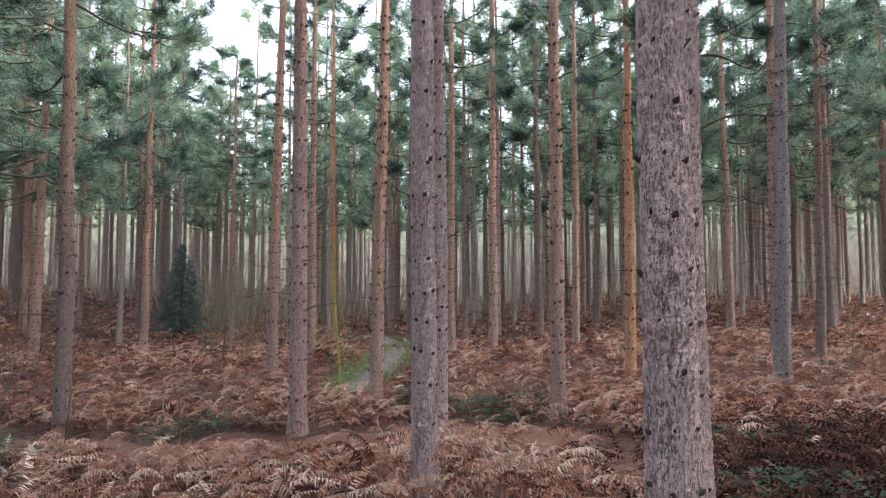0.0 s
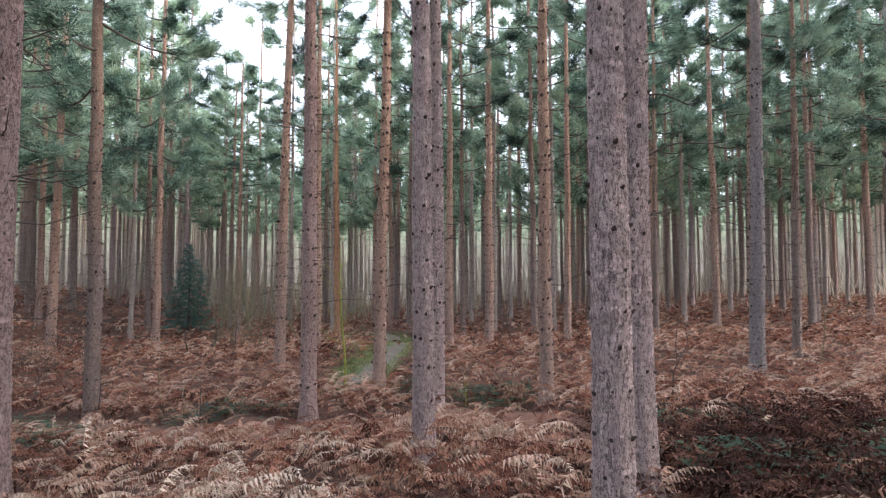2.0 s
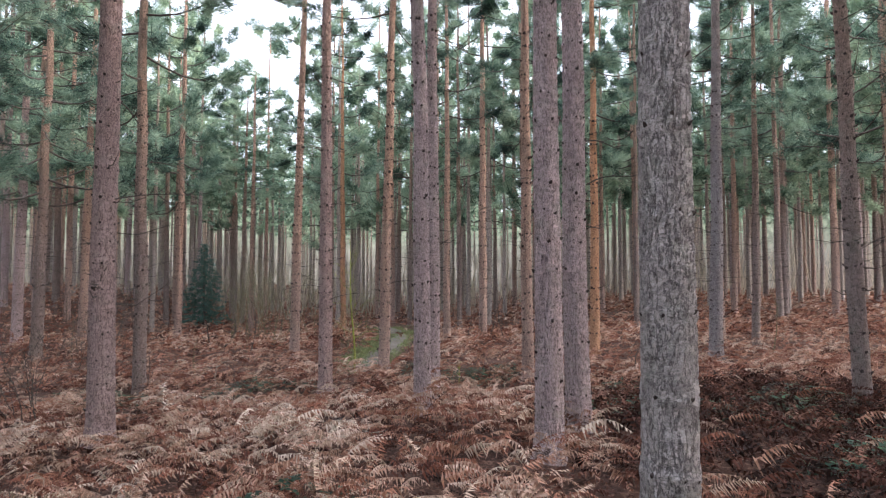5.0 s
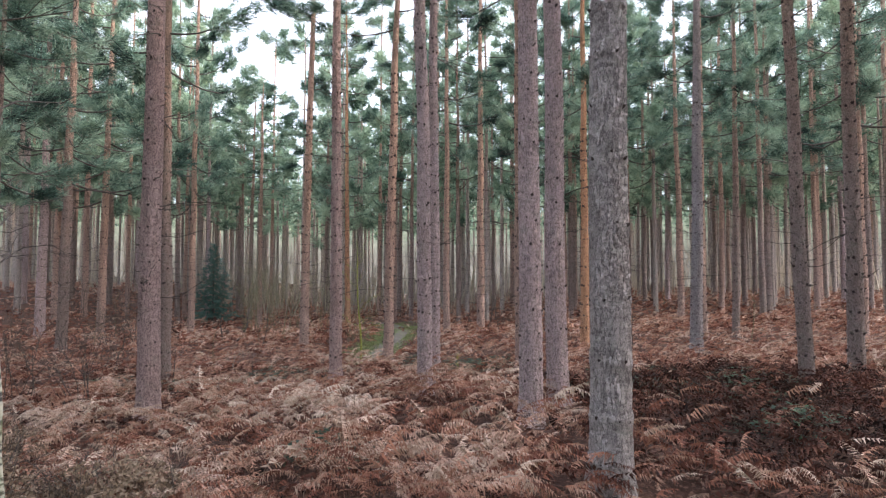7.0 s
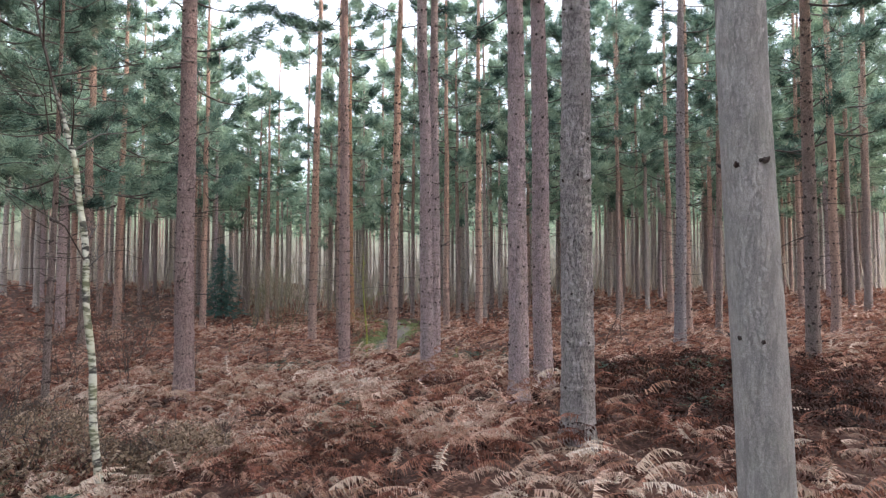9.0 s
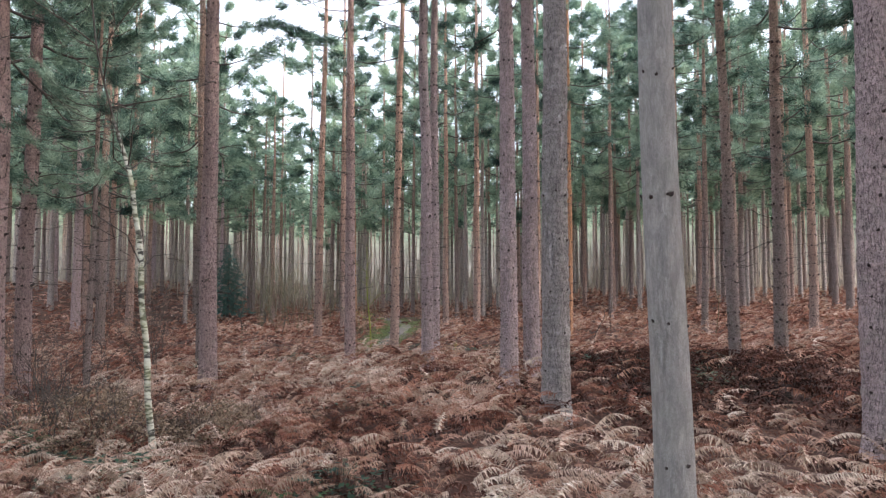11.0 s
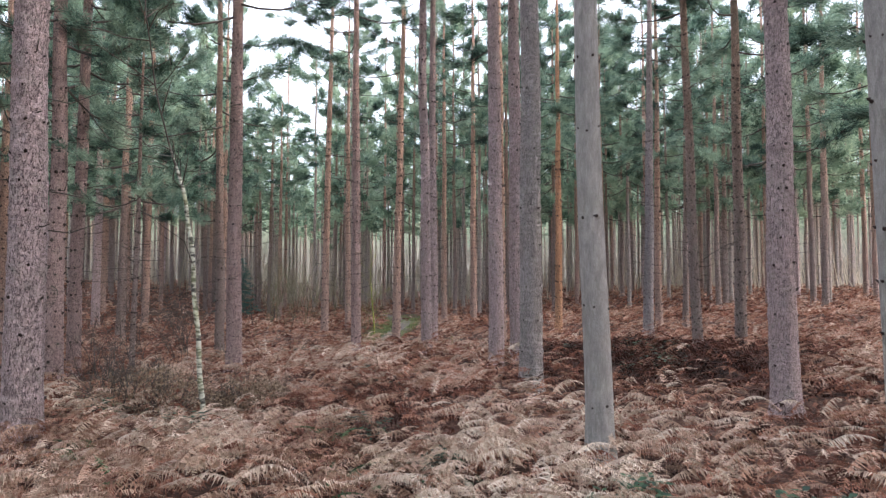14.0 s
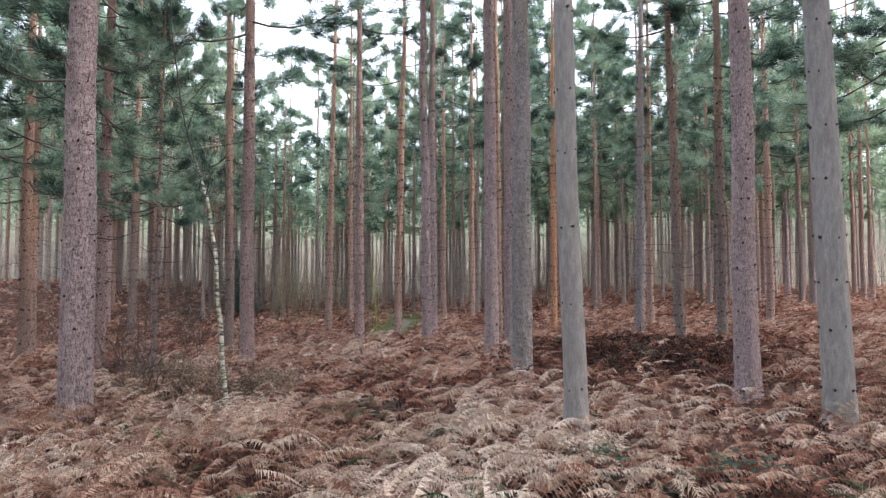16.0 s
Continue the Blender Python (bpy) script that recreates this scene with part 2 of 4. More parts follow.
def birch_material():
    m, n, l, b = shader("birch_bark", 0.7)
    v, tc = scaled(n, l, (1, 1, 3))
    r = ramp(n, [(0.45, (0.05, 0.045, 0.04)), (0.52, (0.48, 0.45, 0.37)), (0.8, (0.70, 0.67, 0.57))])
    l.new(tex(n, l, v, 5.5, 5, 0.65), r.inputs[0])
    g = ramp(n, [(0.45, (0, 0, 0)), (0.7, (0.55, 0.55, 0.55))])
    l.new(tex(n, l, tc.outputs["Object"], 3, 3), g.inputs[0])
    sep = n.new("ShaderNodeSeparateXYZ")
    l.new(tc.outputs["Object"], sep.inputs[0])
    up = n.new("ShaderNodeMapRange")
    up.inputs[1].default_value, up.inputs[2].default_value = 4.1, 4.9
    l.new(sep.outputs["Z"], up.inputs[0])
    dark = n.new("ShaderNodeMix")
    dark.data_type = "RGBA"
    dark.inputs[7].default_value = (0.07, 0.055, 0.045, 1)
    l.new(up.outputs[0], dark.inputs[0])
    l.new(mix(n, l, "MIX", g.outputs[0], r.outputs[0], (0.33, 0.34, 0.16, 1)), dark.inputs[6])
    l.new(dark.outputs[2], b.inputs["Base Color"])
    return m


BIRCH = birch_material()


# ---- mesh helpers ----
def raw(name, verts, tris=None, quads=None, material=None, smooth=False):
    """A mesh from arrays of corners, triangles and quads."""
    me = bpy.data.meshes.new(name)
    verts = np.asarray(verts, dtype=np.float32).reshape(-1, 3)
    tris = np.zeros((0, 3), int) if tris is None else np.asarray(tris, int).reshape(-1, 3)
    quads = np.zeros((0, 4), int) if quads is None else np.asarray(quads, int).reshape(-1, 4)
    me.vertices.add(len(verts))
    me.vertices.foreach_set("co", verts.ravel())
    me.loops.add(tris.size + quads.size)
    me.loops.foreach_set("vertex_index", np.concatenate([tris.ravel(), quads.ravel()]).astype(np.int32))
    me.polygons.add(len(tris) + len(quads))
    starts = np.concatenate([np.arange(len(tris)) * 3, tris.size + np.arange(len(quads)) * 4]).astype(np.int32)
    me.polygons.foreach_set("loop_start", starts)
    me.polygons.foreach_set("loop_total", np.concatenate([np.full(len(tris), 3), np.full(len(quads), 4)]).astype(np.int32))
    if smooth:
        me.polygons.foreach_set("use_smooth", np.ones(len(tris) + len(quads), dtype=bool))
    me.update(calc_edges=True)
    me.validate()
    if material:
        me.materials.append(material)
    return me


def under(name, mesh, parent, label=""):
    ob = new(name, mesh)
    ob.parent = parent
    if label:
        tagged(ob, label)
    return ob


def empty(name, x, y, z, label, category, group="", turn=0.0):
    ob = new(name)
    ob.matrix_basis = pose(x, y, z, 0, 0, turn)
    return tagged(ob, label, category, group)


class Heap:
    """Collects pieces of geometry for one mesh."""

    def __init__(self):
        self.v, self.t, self.q, self.n = [], [], [], 0

    def add(self, verts, tris=None, quads=None):
        verts = np.asarray(verts, float).reshape(-1, 3)
        if tris is not None:
            self.t.append(np.asarray(tris, int).reshape(-1, 3) + self.n)
        if quads is not None:
            self.q.append(np.asarray(quads, int).reshape(-1, 4) + self.n)
        self.v.append(verts)
        self.n += len(verts)

    def mesh(self, name, material, smooth=False):
        return raw(name, np.concatenate(self.v), np.concatenate(self.t) if self.t else None, np.concatenate(self.q) if self.q else None, material, smooth)


def tube(heap, pts, radii, seg=5):
    """A tapering stem along points."""
    pts = np.asarray(pts, float)
    d = np.gradient(pts, axis=0)
    d /= np.linalg.norm(d, axis=1)[:, None] + 1e-9
    ref = np.where(np.abs(d[:, 2:3]) > 0.8, np.array([[1.0, 0, 0]]), np.array([[0, 0, 1.0]]))
    a = np.cross(d, ref)
    a /= np.linalg.norm(a, axis=1)[:, None] + 1e-9
    b = np.cross(d, a)
    th = np.arange(seg) * 2 * np.pi / seg
    ring = a[:, None, :] * np.cos(th)[None, :, None] + b[:, None, :] * np.sin(th)[None, :, None]
    v = pts[:, None, :] + ring * np.asarray(radii, float)[:, None, None]
    k = len(pts)
    i, j = np.meshgrid(np.arange(k - 1), np.arange(seg), indexing="ij")
    q = np.stack([i * seg + j, i * seg + (j + 1) % seg, (i + 1) * seg + (j + 1) % seg, (i + 1) * seg + j], -1)
    heap.add(v.reshape(-1, 3), None, q)


def cells(u, v, nu, seed):
    """Distance between the nearest two of scattered points (a net of cracks), periodic in u."""
    rs = np.random.RandomState(seed)
    ju, jv = rs.rand(997), rs.rand(997)
    iu, iv = np.floor(u).astype(int), np.floor(v).astype(int)
    f1, f2 = np.full(u.shape, 9.0), np.full(u.shape, 9.0)
    for du in (-1, 0, 1):
        for dv in (-1, 0, 1):
            cu, cv = iu + du, iv + dv
            h = ((cu % nu) * 131 + cv * 57 + 13) % 997
            d = np.hypot(cu + 0.15 + 0.7 * ju[h] - u, cv + 0.15 + 0.7 * jv[h] - v)
            f2 = np.minimum(f2, np.maximum(f1, d))
            f1 = np.minimum(f1, d)
    return f2 - f1


def wave(x, rs, count=4, low=0.3, high=1.6):
    return sum(rs.uniform(0.4, 1) * np.sin(x * rs.uniform(low, high) + rs.uniform(0, 6.3)) for _ in range(count)) / count


# ---- ground ----
def step(a, b, x):
    t = np.clip((np.asarray(x, float) - a) / (b - a), 0, 1)
    return t * t * (3 - 2 * t)


def ground_at(x, y):
    x, y = np.asarray(x, float), np.asarray(y, float)
    z = 0.5 - 0.78 * step(4, 13, y) + 0.27 * step(13, 23, y)
    z = z + np.where(x < 0, (0.030 + 0.022 * (1 - step(5, 12, y))) * np.maximum(x, -22), 0.012 * np.minimum(x, 25)) * step(-6, 6, y)
    z = z + 0.022 * np.clip(x - 2, 0, 20) * step(3, 14, y) + 0.55 * step(20, 42, y) * step(0, 14, x)
    z = z - 0.32 * np.exp(-((x + 4.4) / 2.4) ** 2 - ((y - 2.2) / 3.6) ** 2)
    z = z + 2.5 * step(13, 28, -x) * step(14, 32, y)  # bank on the far side of the dip
    z = z + 0.06 * np.sin(x * 0.9 + 1.3) * np.cos(y * 0.7 + 0.4) + 0.045 * np.sin(x * 1.9 - y * 1.3) + 0.03 * np.cos(x * 3.1 + y * 2.7)
    return z


PATHS = [([(-12.0, 11.8), (-6.5, 11.2), (-3.6, 10.6), (-1.2, 11.2), (0.6, 12.4), (1.6, 11.2), (2.4, 9.6), (3.0, 8.0), (3.4, 6.6)], 0.95),
         ([(-2.7, 16.6), (-2.45, 18.2), (-2.1, 20.2), (-1.95, 22.5), (-2.0, 25.0), (-2.4, 28.0), (-3.5, 31.0)], 0.8)]


def path_distance(x, y, which):
    pts, w = PATHS[which]
    best = np.full(np.shape(x), 99.0)
    for (ax, ay), (bx, by) in zip(pts[:-1], pts[1:]):
        t = np.clip(((x - ax) * (bx - ax) + (y - ay) * (by - ay)) / ((bx - ax) ** 2 + (by - ay) ** 2), 0, 1)
        best = np.minimum(best, np.hypot(x - ax - t * (bx - ax), y - ay - t * (by - ay)))
    return best / w


gx = np.concatenate([np.linspace(-600, -70, 8), np.linspace(-60, -20, 30), np.arange(-19, 19.01, 0.22), np.linspace(20, 60, 30), np.linspace(70, 600, 8)])
gy = np.concatenate([np.linspace(-600, -40, 8), np.linspace(-30, -10, 15), np.arange(-9, 26.01, 0.22), np.linspace(27, 70, 40), np.linspace(80, 600, 8)])
GX, GY = np.meshgrid(gx, gy, indexing="ij")
fine_bumps = sum(0.012 * np.sin(GX * k + GY * (7 - k) + k) for k in (4.1, 6.3, 8.7, -5.2))
GZ = ground_at(GX, GY) + np.where((np.abs(GX) < 20) & (GY > -10) & (GY < 27), fine_bumps, 0)
GZ -= 0.05 * np.exp(-np.minimum(path_distance(GX, GY, 0), path_distance(GX, GY, 1)) ** 2)
ii, jj = np.meshgrid(np.arange(len(gx) - 1), np.arange(len(gy) - 1), indexing="ij")
w_ = len(gy)
quads = np.stack([ii * w_ + jj, (ii + 1) * w_ + jj, (ii + 1) * w_ + jj + 1, ii * w_ + jj + 1], -1)
tagged(new("ground", raw("ground", np.stack([GX, GY, GZ], -1), None, quads, FLOOR, True)), "red-brown forest floor of needles and leaf litter", "ground", kind="structure")

# trodden strips of the paths, lying on the floor
def strip(points, wide, material, label):
    hp = Heap()
    pts = np.array(points)
    n = 14 * (len(pts) - 1)
    tt = np.linspace(0, len(pts) - 1, n)
    px, py = (np.interp(tt, np.arange(len(pts)), pts[:, m]) for m in (0, 1))
    dx, dy = np.gradient(px), np.gradient(py)
    ln = np.hypot(dx, dy)
    rows_ = []
    for k in range(9):
        f = (k - 4) / 4
        o = f * (wide + 0.2 * wide * np.sin(tt * 2.9 + 2 * (k > 4)) + 0.12 * wide * np.sin(tt * 7.3 + k))
        x, y = px + o * dy / ln, py - o * dx / ln
        rows_.append(np.stack([x, y, ground_at(x, y) + 0.025 * (1 - f * f) - 0.03 * abs(f) + 0.01 * np.sin(x * 9 + y * 7)], -1))
    ii, jj = np.meshgrid(np.arange(n - 1), np.arange(8), indexing="ij")
    hp.add(np.stack(rows_, 1), None, np.stack([ii * 9 + jj, ii * 9 + jj + 1, (ii + 1) * 9 + jj + 1, (ii + 1) * 9 + jj], -1))
    tagged(new("footpath", hp.mesh("footpath", material, True)), label, "path", kind="structure")


strip(PATHS[1][0], 0.5, MUD, "narrow trodden path of grey earth through the bracken")
strip(PATHS[0][0], 0.95, LITTER, "bare red-brown track of needles and litter")
pts = np.array(PATHS[1][0])


# ---- pines ----
def stem_line(z, lean_x, lean_y, seed):
    rs = np.random.RandomState(seed)
    return lean_x * z + 0.05 * (wave(z, rs) - wave(np.zeros(1), np.random.RandomState(seed))), lean_y * z + 0.05 * wave(z, rs)


def stem_radius(z, d, h):
    r = d / 2 * (1.03 - 0.8 * np.clip(z / h, 0, 1) ** 1.15) + 0.002
    return r + d * 0.16 * np.exp(-np.maximum(z, 0) / 0.22)


def trunk_mesh(d, h, lean_x, lean_y, seed, seg, dz, plates, material, relief, whorls=()):
    """A tapering stem with root flare, plated bark and a slight collar under each whorl of old branches."""
    z = np.concatenate([np.arange(-0.35, 6.5 if dz < 0.1 else 3, dz), np.linspace(6.6 if dz < 0.1 else 3.3, h, 26)])
    knees = np.asarray(whorls, float)
    if len(knees):
        z = np.unique(np.round(np.concatenate([z, knees - 0.07, knees, knees + 0.07]), 3))
    cx, cy = stem_line(z, lean_x, lean_y, seed)
    r = stem_radius(z, d, h)
    th = np.arange(seg) * 2 * np.pi / seg
    Z, T = np.meshgrid(z, th, indexing="ij")
    for k in knees:
        r = r + 0.028 * d * np.exp(-((z - k + 0.015) / 0.05) ** 2)
    rad = np.repeat(r[:, None], seg, 1)
    rs = np.random.RandomState(seed + 7)
    rad = rad * (1 + 0.03 * np.sin(2 * T + rs.rand() * 6) + 0.02 * np.sin(3 * T + Z * 0.6) + 0.05 * np.exp(-np.maximum(Z, 0) / 0.3) * np.sin(5 * T + rs.rand() * 6))
    if plates:
        nu = int(round(np.pi * d / plates))
        u = T / (2 * np.pi) * nu + 0.25 * np.sin(Z * 9 + T * 3) + 0.15 * np.sin(Z * 23 + T * 5)
        v = Z / (plates * 2.6) + 0.3 * np.sin(T * 4 + Z * 3)
        e = np.clip(cells(u, v, nu, seed) / 0.3, 0, 1)
        e2 = np.clip(cells(u * 2 + 0.3, v * 2, nu * 2, seed + 3) / 0.4, 0, 1)
        rad = rad + relief * (e ** 0.7 - 0.7) + relief * 0.3 * (e2 - 0.6)
    else:
        rad = rad + 0.0015 * np.sin(T * 7 + Z * 5) * np.sin(Z * 11)
    V = np.stack([cx[:, None] + rad * np.cos(T), cy[:, None] + rad * np.sin(T), Z], -1)
    k = len(z)
    i, j = np.meshgrid(np.arange(k - 1), np.arange(seg), indexing="ij")
    q = np.stack([i * seg + j, i * seg + (j + 1) % seg, (i + 1) * seg + (j + 1) % seg, (i + 1) * seg + j], -1)
    return raw("trunk", V, None, q, material, True)


def stub_mesh():
    hp = Heap()
    tube(hp, [(-0.02, 0, 0), (0.004, 0, 0.0), (0.018, 0.003, 0.009), (0.027, 0.004, 0.018)], [0.027, 0.02, 0.010, 0.003], 5)
    return hp.mesh("branch_stub", KNOT, True)


STUB = stub_mesh()


def tuft(heap, at, way, size, count, rs, width=0.055):
    """A brush of needles round the end of a shoot."""
    at, way = np.asarray(at), np.asarray(way) / (np.linalg.norm(way) + 1e-9)
    d = rs.normal(size=(count, 3)) * np.array([0.8, 0.8, 0.5]) + way * 0.9
    d /= np.linalg.norm(d, axis=1)[:, None]
    side = np.cross(d, rs.normal(size=(count, 3)))
    side /= np.linalg.norm(side, axis=1)[:, None] + 1e-9
    ln = size * rs.uniform(0.6, 1.15, (count, 1))
    o = at - way * size * 0.15 + rs.normal(size=(count, 3)) * size * 0.18
    v = np.stack([o - side * ln * width, o + side * ln * width, o + d * ln], 1)
    heap.add(v, np.arange(count * 3).reshape(-1, 3))


def crown(seed, base, top, reach, limbs, twigs, tufts, needles, size, material, lean=(0, 0), shoots=True, ring=4, width=0.055):
    """Limbs and needle brushes of a pine above a clear stem."""
    rs = np.random.RandomState(seed)
    wood, green = Heap(), Heap()
    ang = rs.uniform(0, 6.3)
    for k in range(limbs):
        f = (k + rs.uniform(0, 0.8)) / limbs
        z0 = base + (top - base) * f
        ang += 2.4 + rs.uniform(-0.5, 0.5)
        ln = reach * (1 - 0.7 * f ** 1.9) * rs.uniform(0.55, 1.15)
        rise = rs.uniform(-0.05, 0.35) + 0.45 * f
        s = np.linspace(0, 1, 6)
        bend = rs.uniform(-0.35, 0.35)
        a = ang + bend * s
        x, y = ln * s * np.cos(a), ln * s * np.sin(a)
        z = z0 + ln * (rise * s - 0.22 * np.sin(s * 2.2) + 0.12 * s * s)
        p = np.stack([x + lean[0] * z0, y + lean[1] * z0, z], -1)
        tube(wood, p, np.linspace(0.024, 0.007, 6) * (1.2 - 0.5 * f), ring)
        for i in range(twigs):
            t = rs.uniform(0.5, 1.0)
            c = np.array([np.interp(t, s, p[:, m]) for m in range(3)])
            ta = np.interp(t, s, a) + rs.choice([-1, 1]) * rs.uniform(0.3, 1.2) * (1.15 - t * 0.6)
            tl = ln * 0.27 * rs.uniform(0.4, 1.1)
            e = c + np.array([np.cos(ta) * tl, np.sin(ta) * tl, tl * rs.uniform(-0.05, 0.4)])
            if shoots:
                tube(wood, [c, e], [0.009, 0.004], 3)
            for m in range(tufts):
                w = rs.uniform(0.35, 1.0)
                q = c + (e - c) * w + rs.normal(size=3) * np.array([0.09, 0.09, 0.025])
                tuft(green, q, (e - c) + np.array([0, 0, 0.25 * tl]), size * rs.uniform(0.8, 1.25), needles, rs, width)
    return wood.mesh("limbs", TWIG, True), green.mesh("needles", material)


def dead_branch_mesh(seed):
    rs = np.random.RandomState(seed)
    hp = Heap()
    ln = rs.uniform(0.5, 1.5)
    s = np.linspace(0, 1, 7)
    p = np.stack([ln * s, 0.12 * ln * np.sin(s * 3 + seed), ln * (rs.uniform(-0.1, 0.3) * s - 0.25 * s * s)], -1)
    tube(hp, p, np.linspace(0.014, 0.004, 7), 5)
    for k in range(5):
        t = rs.uniform(0.25, 0.95)
        c = np.array([np.interp(t, s, p[:, m]) for m in range(3)])
        e = c + np.array([rs.uniform(0.1, 0.3), rs.choice([-1, 1]) * rs.uniform(0.08, 0.3), rs.uniform(-0.12, 0.1)]) * ln * 0.8
        tube(hp, [c, (c + e) / 2 + rs.normal(size=3) * 0.015, e], [0.006, 0.005, 0.002], 4)
    return hp.mesh("dead_branch", TWIG, True)


DEAD = [dead_branch_mesh(k) for k in range(7)]
CROWNS = [crown(40 + k, 0, 8.5, 3.0, 20, 8, 6, 15, 0.33, NEEDLES, width=0.03) for k in range(5)]
DENSE = [crown(50 + k, 0, 8.5, 3.4, 34, 9, 6, 15, 0.34, NEEDLES, width=0.03) for k in range(2)]
PALE = [crown(60 + k, 0, 8.3, 2.7, 18, 8, 5, 7, 0.41, NEEDLES_HAZED, shoots=False, ring=3) for k in range(4)]
THIN = [crown(80 + k, 0, 8.3, 2.6, 15, 6, 5, 6, 0.52, NEEDLES_HAZED, shoots=False, ring=3) for k in range(4)]


def stub_pose(z, a, d, h, lean_x, lean_y, seed, size):
    cx, cy = stem_line(np.array([z]), lean_x, lean_y, seed)
    r = float(stem_radius(np.array([z]), d, h)[0])
    return Matrix.Translation((float(cx[0]) + r * math.cos(a), float(cy[0]) + r * math.sin(a), z)) @ Matrix.Rotation(a, 4, "Z") @ Matrix.Scale(size, 4)


def pine(x, y, d, h, base, lean, material, seed, seg=20, dz=0.3, plates=0.0, relief=0.012, stubs=0.38, single=False, dead=5, pale=False, spread=1.0, label="tall pine with a bare straight trunk rising from bracken"):
    rs = np.random.RandomState(seed)
    lean_y = rs.uniform(-0.008, 0.008)
    x -= 2.5 * lean
    tree = empty("pine_tree", x, y, float(ground_at(x, y)), label, "tree", "pines of the plantation")
    whorls = []
    z = 0.5 + rs.rand() * 0.3
    while stubs and z < min(base, 10):
        whorls.append(z)
        z += stubs * rs.uniform(0.8, 1.2)
    under("trunk", trunk_mesh(d, h, lean, lean_y, seed, seg, dz, plates, material, relief, whorls if seg >= 20 and material is not SMOOTH else ()), tree)
    joined = Heap()
    proto = np.array([v.co[:] for v in STUB.vertices])
    faces = np.array([p.vertices[:] for p in STUB.polygons])
    if seg < 20:
        proto = np.array([(-0.01, 0.02, -0.01), (-0.01, -0.02, -0.01), (-0.01, 0, 0.02), (0.04, 0, 0.01)])
        faces = np.array([(0, 1, 3, 3), (1, 2, 3, 3), (2, 0, 3, 3)])
    for z in whorls:
        a0 = rs.uniform(0, 6.3)
        for k in range(rs.randint(5, 8) if seg > 12 else 4):
            m = stub_pose(z + rs.uniform(-0.035, 0.035), a0 + k * 0.98 + rs.uniform(-0.25, 0.25), d, h, lean, lean_y, seed, rs.uniform(0.7, 1.3) * (1.15 if d > 0.3 else 0.95) * (0.8 if material in (SMOOTH, PLATE) else 0.95 if single and d > 0.32 else 1.3) * (1.3 if material in (BARK_RED, BARK_ORANGE) and rs.rand() < 0.5 else 1.0))
            if single:
                under("branch_stub", STUB, tree).matrix_basis = m
            else:
                mm = np.array(m)
                joined.add(proto @ mm[:3, :3].T + mm[:3, 3], *((faces[:, :3], None) if seg < 20 else (None, faces)))
    if joined.n:
        under("branch_whorl", joined.mesh("branch_whorl", KNOT, True), tree, "dark stubs of broken branches in whorls")["kind"] = "stuff"
    if dead and seg >= 14:
        spurs = Heap()
        z = 2.0 + rs.rand()
        while z < base + 0.5:
            for k in range(rs.randint(1, 5)):
                m = np.array(stub_pose(z + rs.uniform(-0.1, 0.1), rs.uniform(0, 6.3), d, h, lean, lean_y, seed, 1.0))
                ln = rs.uniform(0.08, 0.3) if rs.rand() < 0.6 else rs.uniform(0.3, 0.9)
                lift, side = rs.uniform(-0.15, 0.5), rs.uniform(-0.25, 0.25)
                q = np.array([(-0.02, 0, 0), (ln * 0.35, side * ln * 0.2, -0.03 * ln), (ln * 0.7, side * ln * 0.6, lift * ln * 0.5), (ln, side * ln, lift * ln)])
                tube(spurs, q @ m[:3, :3].T + m[:3, 3], [0.010, 0.008, 0.006, 0.002], 4)
            z += stubs * rs.uniform(0.8, 1.3)
        under("dead_twig", spurs.mesh("dead_twig", TWIG, True), tree, "thin snapped dead twigs")["kind"] = "stuff"
    for k in range(dead):
        zz = rs.uniform(2.2, base)
        under("dead_branch", DEAD[rs.randint(7)], tree).matrix_basis = stub_pose(zz, rs.uniform(0, 6.3), d, h, lean, lean_y, seed, rs.uniform(0.5, 1.1)) @ Matrix.Rotation(rs.uniform(-0.4, 0.3), 4, "Y")
    kind = THIN if pale == 2 else PALE if pale else DENSE if base < 7.2 else THIN if y < 4 else CROWNS
    limbs, needles = kind[rs.randint(len(kind))]
    m = Matrix.Translation((lean * base, lean_y * base, base)) @ Matrix.Rotation(rs.uniform(0, 6.3), 4, "Z") @ Matrix.Diagonal((spread, spread, (h - base) / 8.3, 1))
    c = under("crown", limbs, tree)
    c.matrix_basis = m
    under("needles", needles, c, "blue-green needle tufts")
    return tree


# the stems that pass nearest, each at its own place
GREY, PLATE, RED, ORANGE, DARK, SMOOTH = BARK_GREY, BARK_PLATE, BARK_RED, BARK_ORANGE, BARK_DARK, BARK_SMOOTH
PLATED = "big pine with thick grey-purple plated bark among bracken"
near = dict(seg=66, dz=0.04, plates=0.036, single=True, dead=0)
pine(1.45, 3.84, 0.34, 20, 12.0, -0.003, GREY, 1, **near, relief=0.016, label="big pine with furrowed purple-grey bark and knots")
pine(2.10, 5.11, 0.35, 20, 12.0, -0.006, GREY, 2, **near, relief=0.014, label="pine with furrowed bark close beside its neighbour")
pine(1.81, 0.83, 0.39, 21, 12.5, 0.007, PLATE, 3, **{**near, "plates": 0.045, "dead": 0, "stubs": 0.6}, relief=0.024, label=PLATED)
pine(1.91, -3.18, 0.285, 19, 12.5, -0.016, SMOOTH, 4, seg=64, dz=0.05, stubs=0.9, single=True, dead=0, label="pine with smooth pale grey bark and few knots")
pine(5.46, -0.59, 0.39, 20, 12.0, -0.005, GREY, 5, **{**near, "dead": 0}, relief=0.012, label="stout grey pine with rows of knots")
